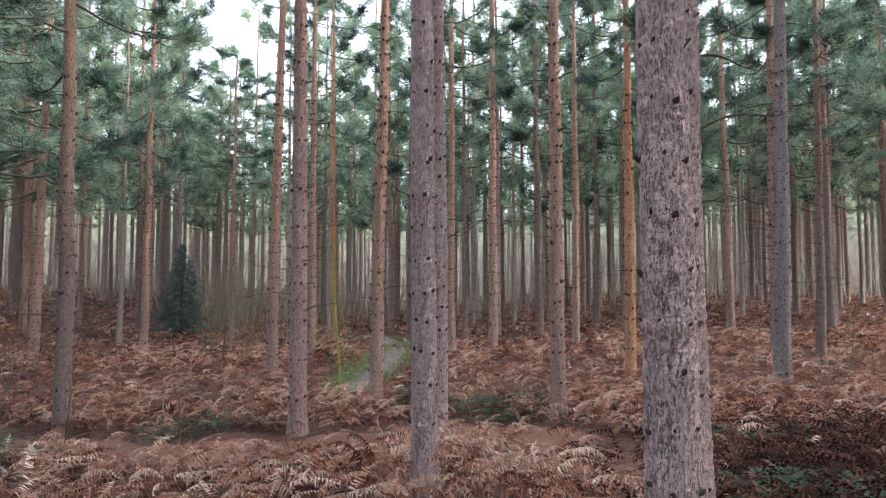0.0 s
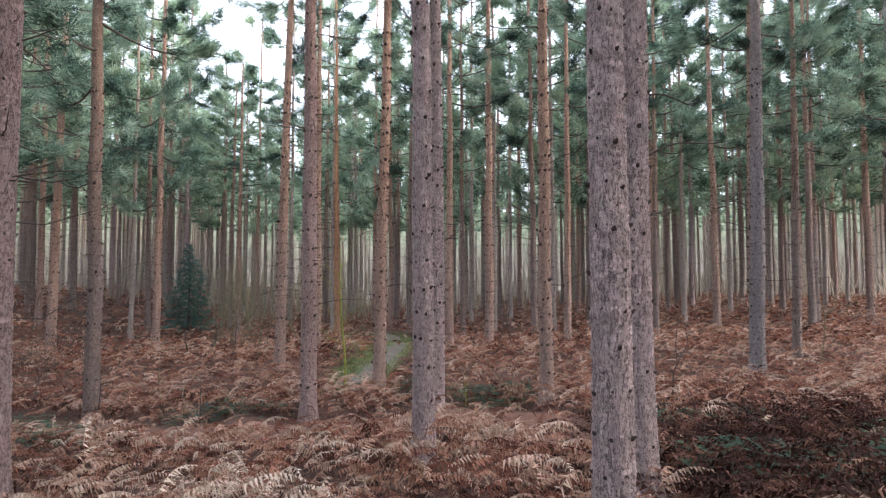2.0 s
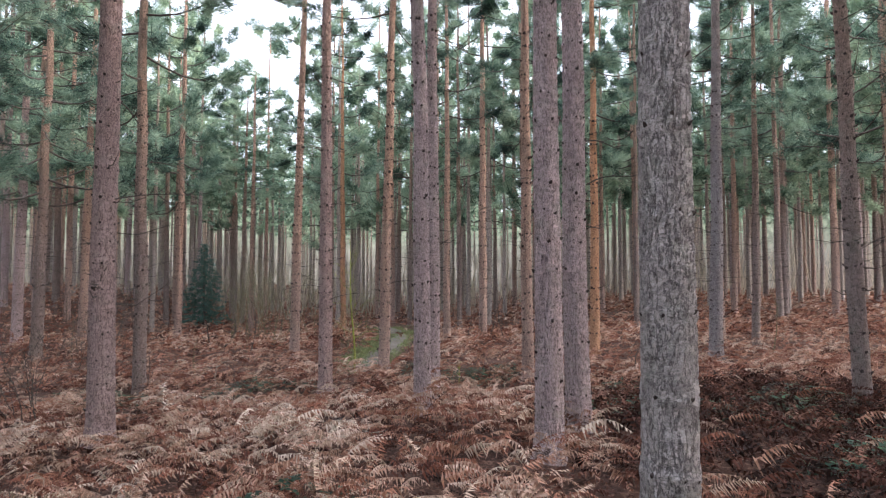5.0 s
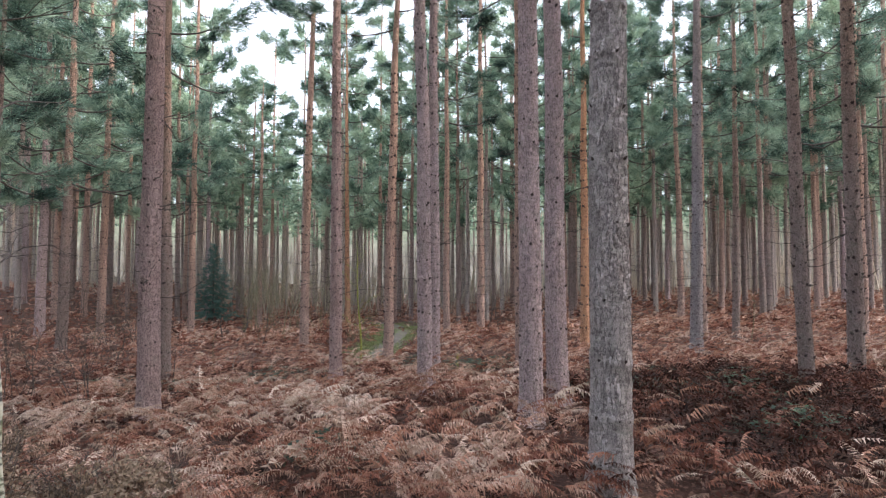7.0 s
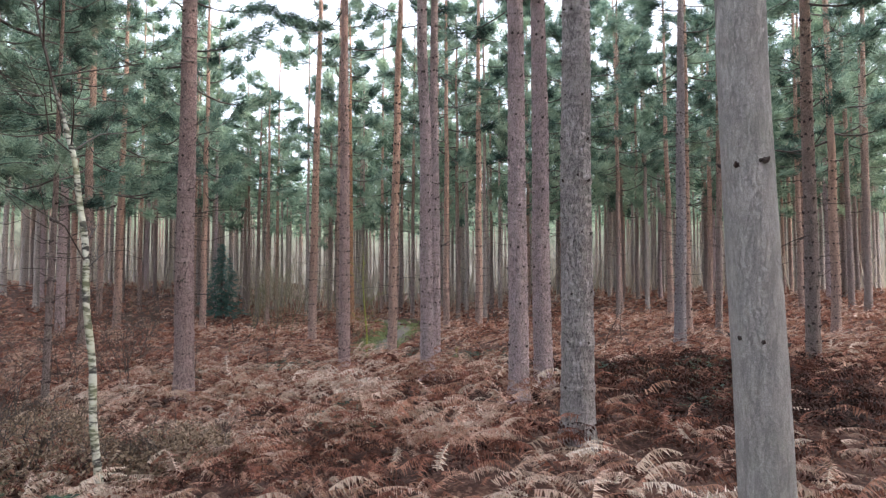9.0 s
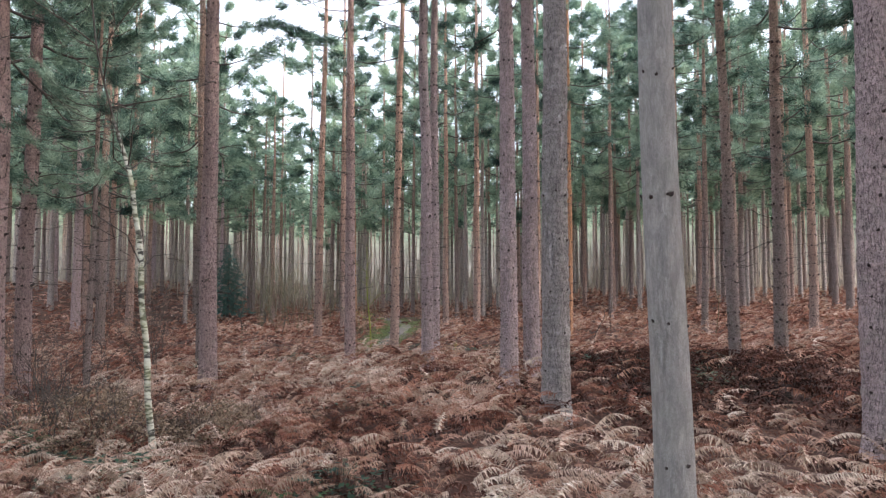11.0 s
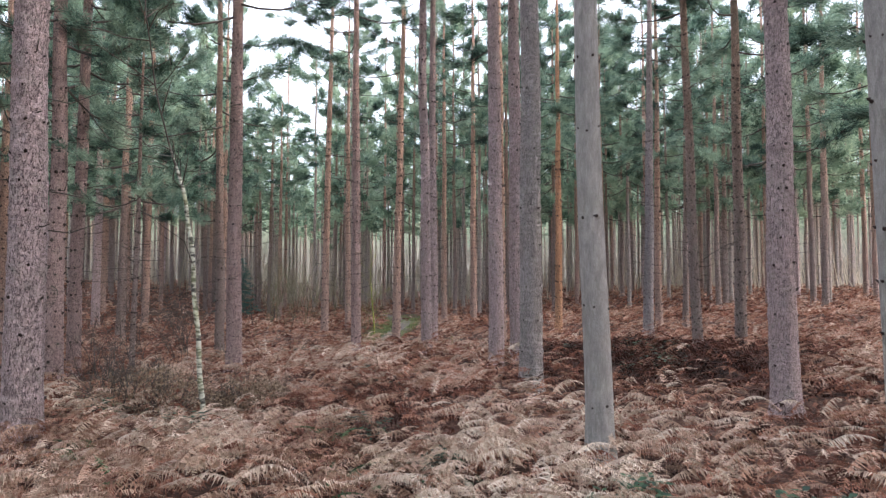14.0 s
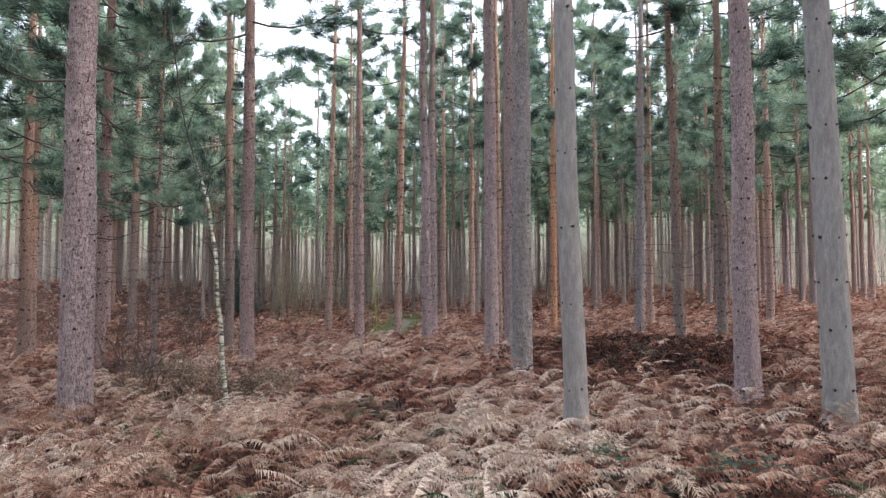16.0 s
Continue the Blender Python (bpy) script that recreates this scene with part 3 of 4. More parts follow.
pine(5.22, -3.20, 0.36, 20, 12.5, -0.030, SMOOTH, 6, seg=64, dz=0.05, stubs=0.7, single=True, dead=0, label="leaning pine with smooth grey bark and dark knots")
pine(-4.95, -2.28, 0.43, 21, 12.5, 0.002, GREY, 7, **{**near, "dead": 1}, relief=0.013, label="stout pine with purple-grey ridged bark")
pine(-0.24, 6.75, 0.29, 20, 12.5, -0.013, GREY, 8, **near, relief=0.013, label="slim pine with furrowed grey bark beside another")
pine(-0.07, 10.09, 0.275, 20, 12.5, -0.002, GREY, 9, seg=40, dz=0.06, plates=0.06, relief=0.009)
pine(-5.20, 5.79, 0.37, 20, 9.0, -0.005, BARK_ROSE, 10, seg=64, dz=0.05, plates=0.055, relief=0.008, single=True, dead=6, label="reddish-grey pine with knots in whorls")
def long_branch(tree_x, tree_y, z, d, reach, rise, name="dead_branch"):
    """A long bare bough, reaching to the right from a stem."""
    owner = min((o for o in scene.objects if o.name.startswith("pine_tree")), key=lambda o: math.hypot(o.location.x - tree_x, o.location.y - tree_y))
    hp = Heap()
    s_ = np.linspace(0, 1, 9)
    p_ = np.stack([d / 2 - 0.03 + reach * s_, 0.1 * s_, z - owner.location.z + rise * s_ + 0.06 * np.sin(s_ * 5) * reach], -1)
    tube(hp, p_, np.linspace(0.013, 0.004, 9), 6)
    for t_ in (0.45, 0.7, 0.85):
        c_ = np.array([np.interp(t_, s_, p_[:, m]) for m in range(3)])
        tube(hp, [c_, c_ + np.array([0.12, 0.03, 0.05]), c_ + np.array([0.2, 0.05, 0.04])], [0.005, 0.004, 0.002], 4)
    under(name, hp.mesh(name, TWIG, True), owner, "long bare dead branch")


long_branch(2.10, 5.11, 4.05, 0.35, 0.85, 0.22)
long_branch(2.10, 5.11, 3.40, 0.35, 0.24, 0.03)
long_branch(2.10, 5.11, 4.70, 0.35, 0.55, -0.06)
for x, y, d, h, base, lean, mat, seed in [
        (-8.83, 4.99, 0.32, 18, 6.8, 0.020, BARK_ROSE, 11), (-8.42, 3.55, 0.36, 18, 7.0, -0.006, BARK_ROSE, 12), (-8.30, 13.00, 0.35, 20, 8.2, -0.017, DARK, 13),
        (-2.94, 12.06, 0.34, 20, 11.5, -0.006, BARK_ROSE, 14), (-4.74, 21.49, 0.285, 18, 11, -0.003, RED, 15), (-5.42, 18.94, 0.35, 21, 13, 0.019, RED, 16),
        (-1.69, 15.42, 0.34, 20, 11, 0.022, RED, 17), (1.95, 23.17, 0.37, 20, 11, 0.001, RED, 18), (2.50, 12.99, 0.31, 20, 11.5, -0.004, RED, 19),
        (5.65, 17.96, 0.32, 18, 8.8, 0.002, ORANGE, 20), (9.23, 16.13, 0.42, 20, 11.8, 0.018, BARK_SLATE, 21), (10.81, 19.22, 0.34, 19, 9.6, 0.004, RED, 22),
        (11.89, 18.66, 0.28, 16, 7.8, 0.014, DARK, 23), (17.84, 27.06, 0.34, 16, 7.6, 0.013, DARK, 24), (7.12, 6.42, 0.27, 18, 9.5, -0.019, DARK, 25),
        (8.89, 7.52, 0.31, 18, 8.8, -0.001, DARK, 26), (15.13, 16.12, 0.34, 20, 7.0, -0.002, RED, 27), (-17.01, 24.75, 0.40, 21, 6.8, 0.012, RED, 28),
        (-15.56, 19.45, 0.42, 20, 6.5, 0.007, DARK, 29), (-18.82, 22.92, 0.42, 20, 6.8, 0.0, GREY, 30), (-14.67, 10.46, 0.44, 19, 6.6, 0.0, RED, 31),
        (-12.69, 25.21, 0.34, 21, 7.0, 0.001, RED, 32)]:
    pine(x, y, d, h, base, lean, mat, seed, seg=28, dz=0.15, plates=0.075 if d > 0.3 else 0, relief=0.007, dead=7, spread=0.75 if x < -8 and y < 6 else 0.8 if x < -12 and seed == 32 else 1.15 if x < -8 else 1.0)

# stems of the middle distance
MIDDLE = [(0.35, 23.0, 0.30, RED), (1.0, 27.4, 0.26, DARK), (4.22, 25.8, 0.28, DARK), (5.02, 22.4, 0.28, RED), (7.57, 29.2, 0.28, DARK), (12.83, 26.5, 0.34, RED),
          (-16.62, 32.4, 0.31, DARK), (-5.29, 28.8, 0.30, ORANGE), (-24.7, 43.1, 0.38, GREY), (-12.37, 33.5, 0.30, DARK), (20.7, 39.6, 0.33, DARK), (21.8, 40.6, 0.33, GREY),
          (24.1, 40.3, 0.33, DARK), (25.3, 40.6, 0.33, RED), (-3.02, 33.6, 0.29, RED), (-1.8, 31.9, 0.27, DARK), (16.2, 37.1, 0.32, GREY), (15.3, 37.4, 0.36, DARK),
          (9.54, 25.1, 0.24, DARK), (16.1, 28.8, 0.30, RED), (10.7, 28.7, 0.32, RED), (21.96, 23.84, 0.38, DARK), (27.0, 33.0, 0.36, DARK), (16.5, 25.2, 0.30, DARK),
          (25.0, 31.6, 0.34, GREY), (-21.4, 33.2, 0.36, DARK), (-27.0, 37.0, 0.38, DARK), (-24.0, 29.0, 0.4, GREY), (-20.5, 26.5, 0.34, RED), (-10.6, 29.8, 0.3, RED), (-16.8, 37.5, 0.3, GREY), (-19.2, 40.5, 0.32, DARK), (-15.0, 39.5, 0.3, DARK)]
rs = np.random.RandomState(79)
taken = [(o.location.x, o.location.y) for o in scene.objects if o.name.startswith("pine_tree")] + [(m[0], m[1]) for m in MIDDLE]
for x, y, d, mat in MIDDLE:
    opening = -0.43 < x / y < -0.25  # lower young trees under the gap in the canopy
    pine(x, y, d, 14.6 if opening else rs.uniform(18, 21) + (2 if x < -10 or x > 18 else 0), rs.uniform(6.8, 9) if y > 27 else rs.uniform(8, 10), rs.uniform(-0.012, 0.012), mat, 200 + len(taken) + int(y * 7 + x * 3) % 90, seg=14, dz=0.5, dead=3, pale=y > 30)

protos = []
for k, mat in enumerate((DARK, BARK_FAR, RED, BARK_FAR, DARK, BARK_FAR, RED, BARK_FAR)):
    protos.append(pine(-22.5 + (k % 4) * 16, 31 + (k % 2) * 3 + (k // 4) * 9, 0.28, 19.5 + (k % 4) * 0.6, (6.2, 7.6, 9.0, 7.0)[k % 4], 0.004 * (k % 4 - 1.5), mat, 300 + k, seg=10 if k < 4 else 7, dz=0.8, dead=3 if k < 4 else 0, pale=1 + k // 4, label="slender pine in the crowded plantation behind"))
    taken.append((-22.5 + (k % 4) * 16, 31 + (k % 2) * 3 + (k // 4) * 9))
for gy_ in np.arange(26, 46, 3.3):
    for gx_ in np.arange(-40, 42, 3.3):
        x, y = gx_ + rs.uniform(-1.1, 1.1), gy_ + rs.uniform(-1.1, 1.1)
        if abs(x) > 0.75 * (y + 11) + 3 or min(math.hypot(x - a, y - b) for a, b in taken) < 1.9 or path_distance(np.array(x), np.array(y), 1) < 2.2:
            continue
        if -0.42 < x / (y + 2) < -0.22 and rs.rand() < (0.97 if y < 39 else 0.45):
            continue
        if 20 < y < 34 and any(abs(x + 14.8 * (y + c) / (33.5 + c)) < 1.3 for c in (0, 3, 6, 9)):
            continue
        taken.append((x, y))
        sc = rs.uniform(0.85, 1.15)
        p = protos[rs.randint(4) + (4 if y > 34 else 0)]
        q = copy_thing(p, Matrix.Translation((x, y, float(ground_at(x, y)))) @ Matrix.Rotation(rs.uniform(0, 6.3), 4, "Z"))
        q.scale = (sc, sc, sc * rs.uniform(0.9, 1.1))

# woods behind, too many to tell apart
wood, green = Heap(), Heap()
for k in range(560):
    y = rs.uniform(46, 95)
    x = rs.uniform(-0.85, 0.85) * (y + 12)
    gap = -0.40 < x / (y + 5) < -0.22
    z0 = float(ground_at(x, y))
    h = rs.uniform(16, 21) * (0.9 if gap else 1)
    d = rs.uniform(0.2, 0.34)
    l = rs.uniform(-0.015, 0.015)
    tube(wood, [(x, y, z0 - 0.3), (x + l * h / 2, y, z0 + h / 2), (x + l * h, y, z0 + h)], [d / 2, d / 2.6, 0.03], 6)
    for t in range(44):
        f = rs.uniform(0, 1) ** 0.8
        a, r = rs.uniform(0, 6.3), (1 - 0.6 * f) * 2.3 * math.sqrt(rs.rand())
        tuft(green, (x + l * h + r * math.cos(a), y + r * math.sin(a), z0 + h * 0.48 + f * h * 0.55), (math.cos(a), math.sin(a), 0.3), 0.85, 6, rs, 0.13)
w = empty("far_woods", 0, 0, 0, "crowded bare pine stems of the far woods", "woods")
w["kind"] = "stuff"
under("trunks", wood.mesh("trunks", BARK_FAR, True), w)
under("needles", green.mesh("needles", NEEDLES_HAZED), w, "distant needles, pale green with haze painted in")

# low thicket at the far edge of the woods
hp = Heap()
for k in range(2300):
    y = rs.uniform(40, 80)
    x = rs.uniform(-0.85, 0.85) * (y + 12)
    z0 = float(ground_at(x, y))
    h = rs.uniform(1.5, 6.5)
    a = rs.normal(size=2) * 0.22
    tube(hp, [(x, y, z0), (x + a[0] * h * 0.5, y + a[1] * h, z0 + h * 0.55), (x + a[0] * h * 1.3, y, z0 + h)], [0.045, 0.03, 0.01], 3)
tagged(new("thicket", hp.mesh("thicket", plain_material("thicket_twigs", (0.33, 0.275, 0.225), (0.45, 0.385, 0.30), 0.3))), "grey-brown bare thicket under the far pines", "thicket", kind="stuff")
# glowing wall of painted haze behind the woods
hp = Heap()
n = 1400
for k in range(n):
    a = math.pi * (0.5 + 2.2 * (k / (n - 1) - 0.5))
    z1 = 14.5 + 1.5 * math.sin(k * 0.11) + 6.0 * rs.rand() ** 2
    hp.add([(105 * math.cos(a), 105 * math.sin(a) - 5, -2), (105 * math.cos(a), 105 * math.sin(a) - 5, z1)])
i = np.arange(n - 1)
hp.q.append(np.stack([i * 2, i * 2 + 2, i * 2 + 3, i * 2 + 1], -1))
tagged(new("backdrop", hp.mesh("backdrop", haze_glow_material())), "glowing backdrop of painted grey-brown haze at the far edge of the wood", "backdrop", kind="structure")
pine(-7.1, 4.4, 0.12, 9.6, 4.2, 0.01, DARK, 77, seg=20, dz=0.2, dead=4, spread=0.42, label="thin young pine with low drooping green boughs")

# pines just outside the view, whose boughs reach into its upper corners
for x, y, base in [(-13.2, 6.0, 6.6), (-12.4, 1.5, 6.8), (-16.5, 13.5, 6.6), (13.2, 5.6, 7.0), (17.6, 10.2, 7.8), (11.2, 1.0, 7.1)]:
    pine(x, y, 0.33, 17, base, 0.0, RED, int(900 + x * 3 + y), seg=14, dz=0.5, dead=4)
# unseen pines added beside and behind: they close the place and shade its ground
behind = 0
for gy_ in np.arange(-34, 22, 4.2):
    for gx_ in np.arange(-34, 35, 4.2):
        x, y = gx_ + rs.uniform(-1, 1), gy_ + rs.uniform(-1, 1)
        inside = y > -13 and abs(x) < 0.80 * (y + 12) + 3.2
        if inside or abs(x) < 2.2 and y > -16 or abs(x) > 20 + y * 0.5 + 17 or min(math.hypot(x - a, y - b) for a, b in taken) < 2.4:
            continue
        taken.append((x, y))
        copy_thing(protos[4 + behind % 4], Matrix.Translation((x, y, float(ground_at(x, y)))) @ Matrix.Rotation(rs.uniform(0, 6.3), 4, "Z"))
        behind += 1

# ---- young spruce ----
def spruce(x, y, h, reach):
    rs = np.random.RandomState(9)
    t = empty("young_spruce", x, y, float(ground_at(x, y)), "young dark blue-green spruce among dead bracken", "tree")
    hp, green = Heap(), Heap()
    tube(hp, [(0, 0, -0.2), (0.02, 0, h * 0.5), (0, 0, h * 0.98)], [0.09, 0.05, 0.01], 8)
    under("trunk", hp.mesh("trunk", TWIG, True), t)
    for k in range(120):
        f = k / 119
        z = 0.5 + (h - 0.6) * f
        ln = reach * (1 - f) ** 0.85 * rs.uniform(0.7, 1.1) + 0.06
        a = k * 2.4 + rs.uniform(-0.3, 0.3)
        for m in range(max(3, int(ln * 13))):
            w = rs.uniform(0.15, 1)
            c = (ln * w * math.cos(a) + rs.normal() * 0.07, ln * w * math.sin(a) + rs.normal() * 0.07, z - 0.28 * ln * w + 0.1 * ln * w * w)
            tuft(green, c, (math.cos(a), math.sin(a), -0.25), 0.2, 8, rs, 0.1)
    under("crown", green.mesh("crown", SPRUCE), t)
    return t


spruce(-14.8, 33.5, 5.3, 1.75)


# ---- birch, sapling and bare shrubs ----
def twiggy(hp, rs, c, way, ln, r, deep):
    e = c + way * ln
    mid = (c + e) / 2 + rs.normal(size=3) * ln * 0.06
    tube(hp, [c, mid, e], [r, r * 0.8, r * 0.5], 4 if deep else 3)
    if deep:
        for k in range(rs.randint(2, 5)):
            w = way + rs.normal(size=3) * np.array([0.5, 0.5, 0.35])
            twiggy(hp, rs, c + (e - c) * rs.uniform(0.4, 1), w / np.linalg.norm(w), ln * rs.uniform(0.45, 0.75), r * 0.5, deep - 1)


def birch(x, y):
    rs = np.random.RandomState(21)
    t = empty("birch", x, y, float(ground_at(x, y)), "slim leaning birch with white peeling bark", "tree")
    hp = Heap()
    z = np.array([-0.2, 0.4, 1.0, 1.7, 2.4, 3.1, 3.8, 4.5, 5.4, 6.6, 8.0, 9.5])
    px = np.array([0.03, -0.03, -0.08, -0.16, -0.22, -0.29, -0.40, -0.62, -0.92, -1.15, -1.35, -1.5])
    py = np.array([0, 0, 0.02, 0.03, 0.05, 0.05, 0.08, 0.1, 0.15, 0.2, 0.3, 0.4])
    zz = np.linspace(-0.2, 9.5, 70)
    P = np.stack([np.interp(zz, z, px) + 0.012 * np.sin(zz * 5), np.interp(zz, z, py) + 0.012 * np.cos(zz * 4), zz], -1)
    tube(hp, P, np.interp(zz, [-0.2, 0.3, 4, 4.9, 9.5], [0.058, 0.044, 0.032, 0.015, 0.006]) * (1 + 0.05 * np.sin(zz * 11)), 12)
    under("trunk", hp.mesh("trunk", BIRCH, True), t)
    for k in range(16):
        hp = Heap()
        z0 = rs.uniform(2.6, 8.6)
        c = np.array([np.interp(z0, z, px), np.interp(z0, z, py), z0])
        a = rs.uniform(0, 6.3)
        w = np.array([math.cos(a), math.sin(a), rs.uniform(0.1, 0.8)])
        twiggy(hp, rs, c, w / np.linalg.norm(w), rs.uniform(0.6, 1.3), 0.011, 3)
        under("branch", hp.mesh("branch", TWIG), t)


birch(-3.77, 0.34)


def sapling(x, y):
    rs = np.random.RandomState(31)
    t = empty("sapling", x, y, float(ground_at(x, y)), "thin yellow-green mossy sapling beside the path", "tree")
    hp = Heap()
    zz = np.linspace(-0.1, 4.2, 20)
    tube(hp, np.stack([-0.05 * zz + 0.03 * np.sin(zz * 2), 0 * zz, zz], -1), np.linspace(0.035, 0.008, 20), 7)
    under("trunk", hp.mesh("trunk", MOSSY, True), t)
    for k in range(12):
        hp = Heap()
        z0 = rs.uniform(0.9, 4.0)
        a = rs.uniform(0, 6.3)
        w = np.array([math.cos(a), math.sin(a), rs.uniform(0.3, 1.2)])
        twiggy(hp, rs, np.array([-0.05 * z0, 0, z0]), w / np.linalg.norm(w), rs.uniform(0.3, 0.8), 0.008, 2)
        under("branch", hp.mesh("branch", MOSSY), t)


sapling(-2.6, 15.05)


def shrub(x, y, h, seed, material, stems=9, label="leafless grey-brown shrub with fine twigs"):
    rs = np.random.RandomState(seed)
    t = empty("bare_shrub", x, y, float(ground_at(x, y)), label, "shrub", "leafless undergrowth")
    for k in range(stems):
        hp = Heap()
        w = np.array([rs.normal() * 0.25, rs.normal() * 0.25, 1.0])
        twiggy(hp, rs, rs.normal(size=3) * np.array([0.2, 0.2, 0]), w / np.linalg.norm(w), h * rs.uniform(0.4, 0.6), 0.011, 3)
        under("stem", hp.mesh("stem", material), t)


GREENISH = bark_material("lichened_twigs", (0.185, 0.17, 0.10), (0.20, 0.18, 0.11), (0.09, 0.08, 0.05), 40, 0.2)
for k, (x, y, h) in enumerate([(-7.0, 22.0, 4.4), (-8.2, 24.5, 5.0), (-9.5, 26.5, 5.4), (-6.2, 26, 4.5), (-11.0, 29, 5.2), (-7.6, 27.5, 5.4), (-9.0, 22.5, 4.4), (-3.6, 19.8, 2.2), (2.9, 29.0, 3.0), (0.6, 33, 3.2), (-13.5, 21, 2.8),
                                (-17.5, 16.0, 3.2), (-10.5, 14.0, 2.4), (-7.6, 3.9, 2.4), (-6.4, 1.8, 1.8), (-6.8, 6.5, 2.6), (-5.0, 1.0, 1.4), (-8.6, 7.5, 3.0), (-15.5, 25, 3.5), (-20.0, 28, 3.8), (-4.7, 1.0, 1.1), (-3.5, 0.9, 1.0), (-5.6, 0.4, 1.2), (-6.4, 2.6, 1.3)]):
    shrub(x, y, h, 400 + k, GREENISH if k < 8 else TWIG, 8 if k < 8 else 7)


def low_bush(x, y, rx, ry, h, seed):
    """A low dome of thin stems that still hold dry leaves."""
    rs = np.random.RandomState(seed)
    t = empty("low_bush", x, y, float(ground_at(x, y)), "low brown bush with dry clinging leaves by the birch", "shrub", "leafless undergrowth")
    leaves = Heap()
    for k in range(14):
        hp = Heap()
        a = rs.uniform(0, 6.3)
        w = np.array([math.cos(a) * rs.uniform(0.3, 1.1), math.sin(a) * rs.uniform(0.3, 0.9), 0.7])
        twiggy(hp, rs, np.array([math.cos(a) * rx * 0.4, math.sin(a) * ry * 0.4, 0]), w / np.linalg.norm(w), h * rs.uniform(0.5, 0.8), 0.006, 3)
        under("stem", hp.mesh("stem", TWIG), t)
    for k in range(4200):
        a, r, f = rs.uniform(0, 6.3), rs.rand() ** 0.5, rs.rand() ** 0.6
        dome = h * (1 - 0.75 * r * r) * (0.85 + 0.3 * math.sin(a * 3 + seed) * r)
        c = np.array([rx * r * math.cos(a), ry * r * math.sin(a), 0.05 + dome * f])
        d, q = rs.normal(size=3), rs.normal(size=3)
        d, q = d / np.linalg.norm(d) * rs.uniform(0.03, 0.07), q / np.linalg.norm(q) * 0.018
        leaves.add([c, c + d * 0.5 + q, c + d, c + d * 0.5 - q], None, [[0, 1, 2, 3]])
    under("leaves", leaves.mesh("leaves", DEAD_LEAVES), t, "dry grey-brown leaves")["kind"] = "stuff"


low_bush(-4.95, 0.8, 1.45, 0.9, 0.95, 3)
low_bush(-3.1, 1.0, 0.85, 0.6, 0.7, 4)
low_bush(-6.3, 3.2, 0.9, 0.7, 0.6, 5)


def stick(x, y, points, r, material, label, name="fallen_branch"):
    z0 = float(ground_at(x, y))
    t = new(name)
    t.location = (x, y, z0)
    tagged(t, label, "branch" if name == "fallen_branch" else "sapling", "dead sticks")
    hp = Heap()
    k = np.linspace(0, len(points) - 1, 14)
    P = np.stack([np.interp(k, np.arange(len(points)), [q[m] for q in points]) for m in range(3)], -1)
    tube(hp, P, np.linspace(r, r * 0.35, 14), 6)
    under("stem", hp.mesh("stem", material, True), t)
    rs = np.random.RandomState(int(abs(x * 31 + y * 17)))
    for m in range(4):
        hp = Heap()
        c = P[rs.randint(4, 13)]
        w = np.array([rs.normal(), rs.normal(), rs.uniform(0.1, 1)])
        twiggy(hp, rs, c, w / np.linalg.norm(w), rs.uniform(0.1, 0.3), r * 0.4, 1)
        under("twig", hp.mesh("twig", material), t)


stick(-6.5, 14.0, [(0, 0, 0), (-0.06, 0, 0.3), (0.0, 0, 0.55), (0.2, 0, 0.7), (0.42, 0, 0.72)], 0.016, DEADWOOD, "pale bent dead branch sticking out of bracken")
stick(-8.9, 21.6, [(-0.2, 0, 0), (0.0, 0, 0.35), (0.28, 0, 0.7), (0.3, 0, 1.05), (0.22, 0, 1.35)], 0.045, TWIG, "crooked dark dead stem standing in bracken", "dead_sapling")
stick(-9.8, 21.8, [(0.05, 0, 0), (-0.02, 0, 0.4), (-0.1, 0, 0.8), (-0.05, 0, 1.2)], 0.035, TWIG, "short dark dead stem standing in bracken", "dead_sapling")
stick(0.6, 13.2, [(0, 0, 0), (0.02, 0, 0.3), (0.0, 0, 0.6)], 0.014, MOSSY, "thin mossy stick standing beside the path", "dead_sapling")
stick(-1.3, 4.2, [(-0.5, 0, 0.12), (-0.1, 0.1, 0.24), (0.3, 0.1, 0.26), (0.7, 0.2, 0.3)], 0.012, DEADWOOD, "thin pale fallen branch lying on bracken")
stick(3.2, 1.6, [(-0.5, 0.2, 0.1), (0.0, 0.1, 0.22), (0.4, 0, 0.24), (0.8, -0.1, 0.2)], 0.012, TWIG, "dark fallen branch lying on bracken")
rs = np.random.RandomState(512)
for k in range(34):
    y = rs.uniform(12, 34)
    x = rs.uniform(-0.6, 0.55) * (y + 6)
    if path_distance(np.array(x), np.array(y), 1) < 1.6 or min(math.hypot(x - a, y - b) for a, b in taken) < 0.7:
        continue
    h, l1, l2 = rs.uniform(0.9, 2.4), rs.normal() * 0.08, rs.normal() * 0.08
    stick(x, y, [(0, 0, 0), (l1 * h, 0, h * 0.4), (l1 * h + l2 * h, 0.05, h * 0.75), (l2 * h, 0.1, h)], rs.uniform(0.010, 0.02), GREENISH if k % 3 == 0 else TWIG, "thin leafless young stem among dead bracken", "sapling")


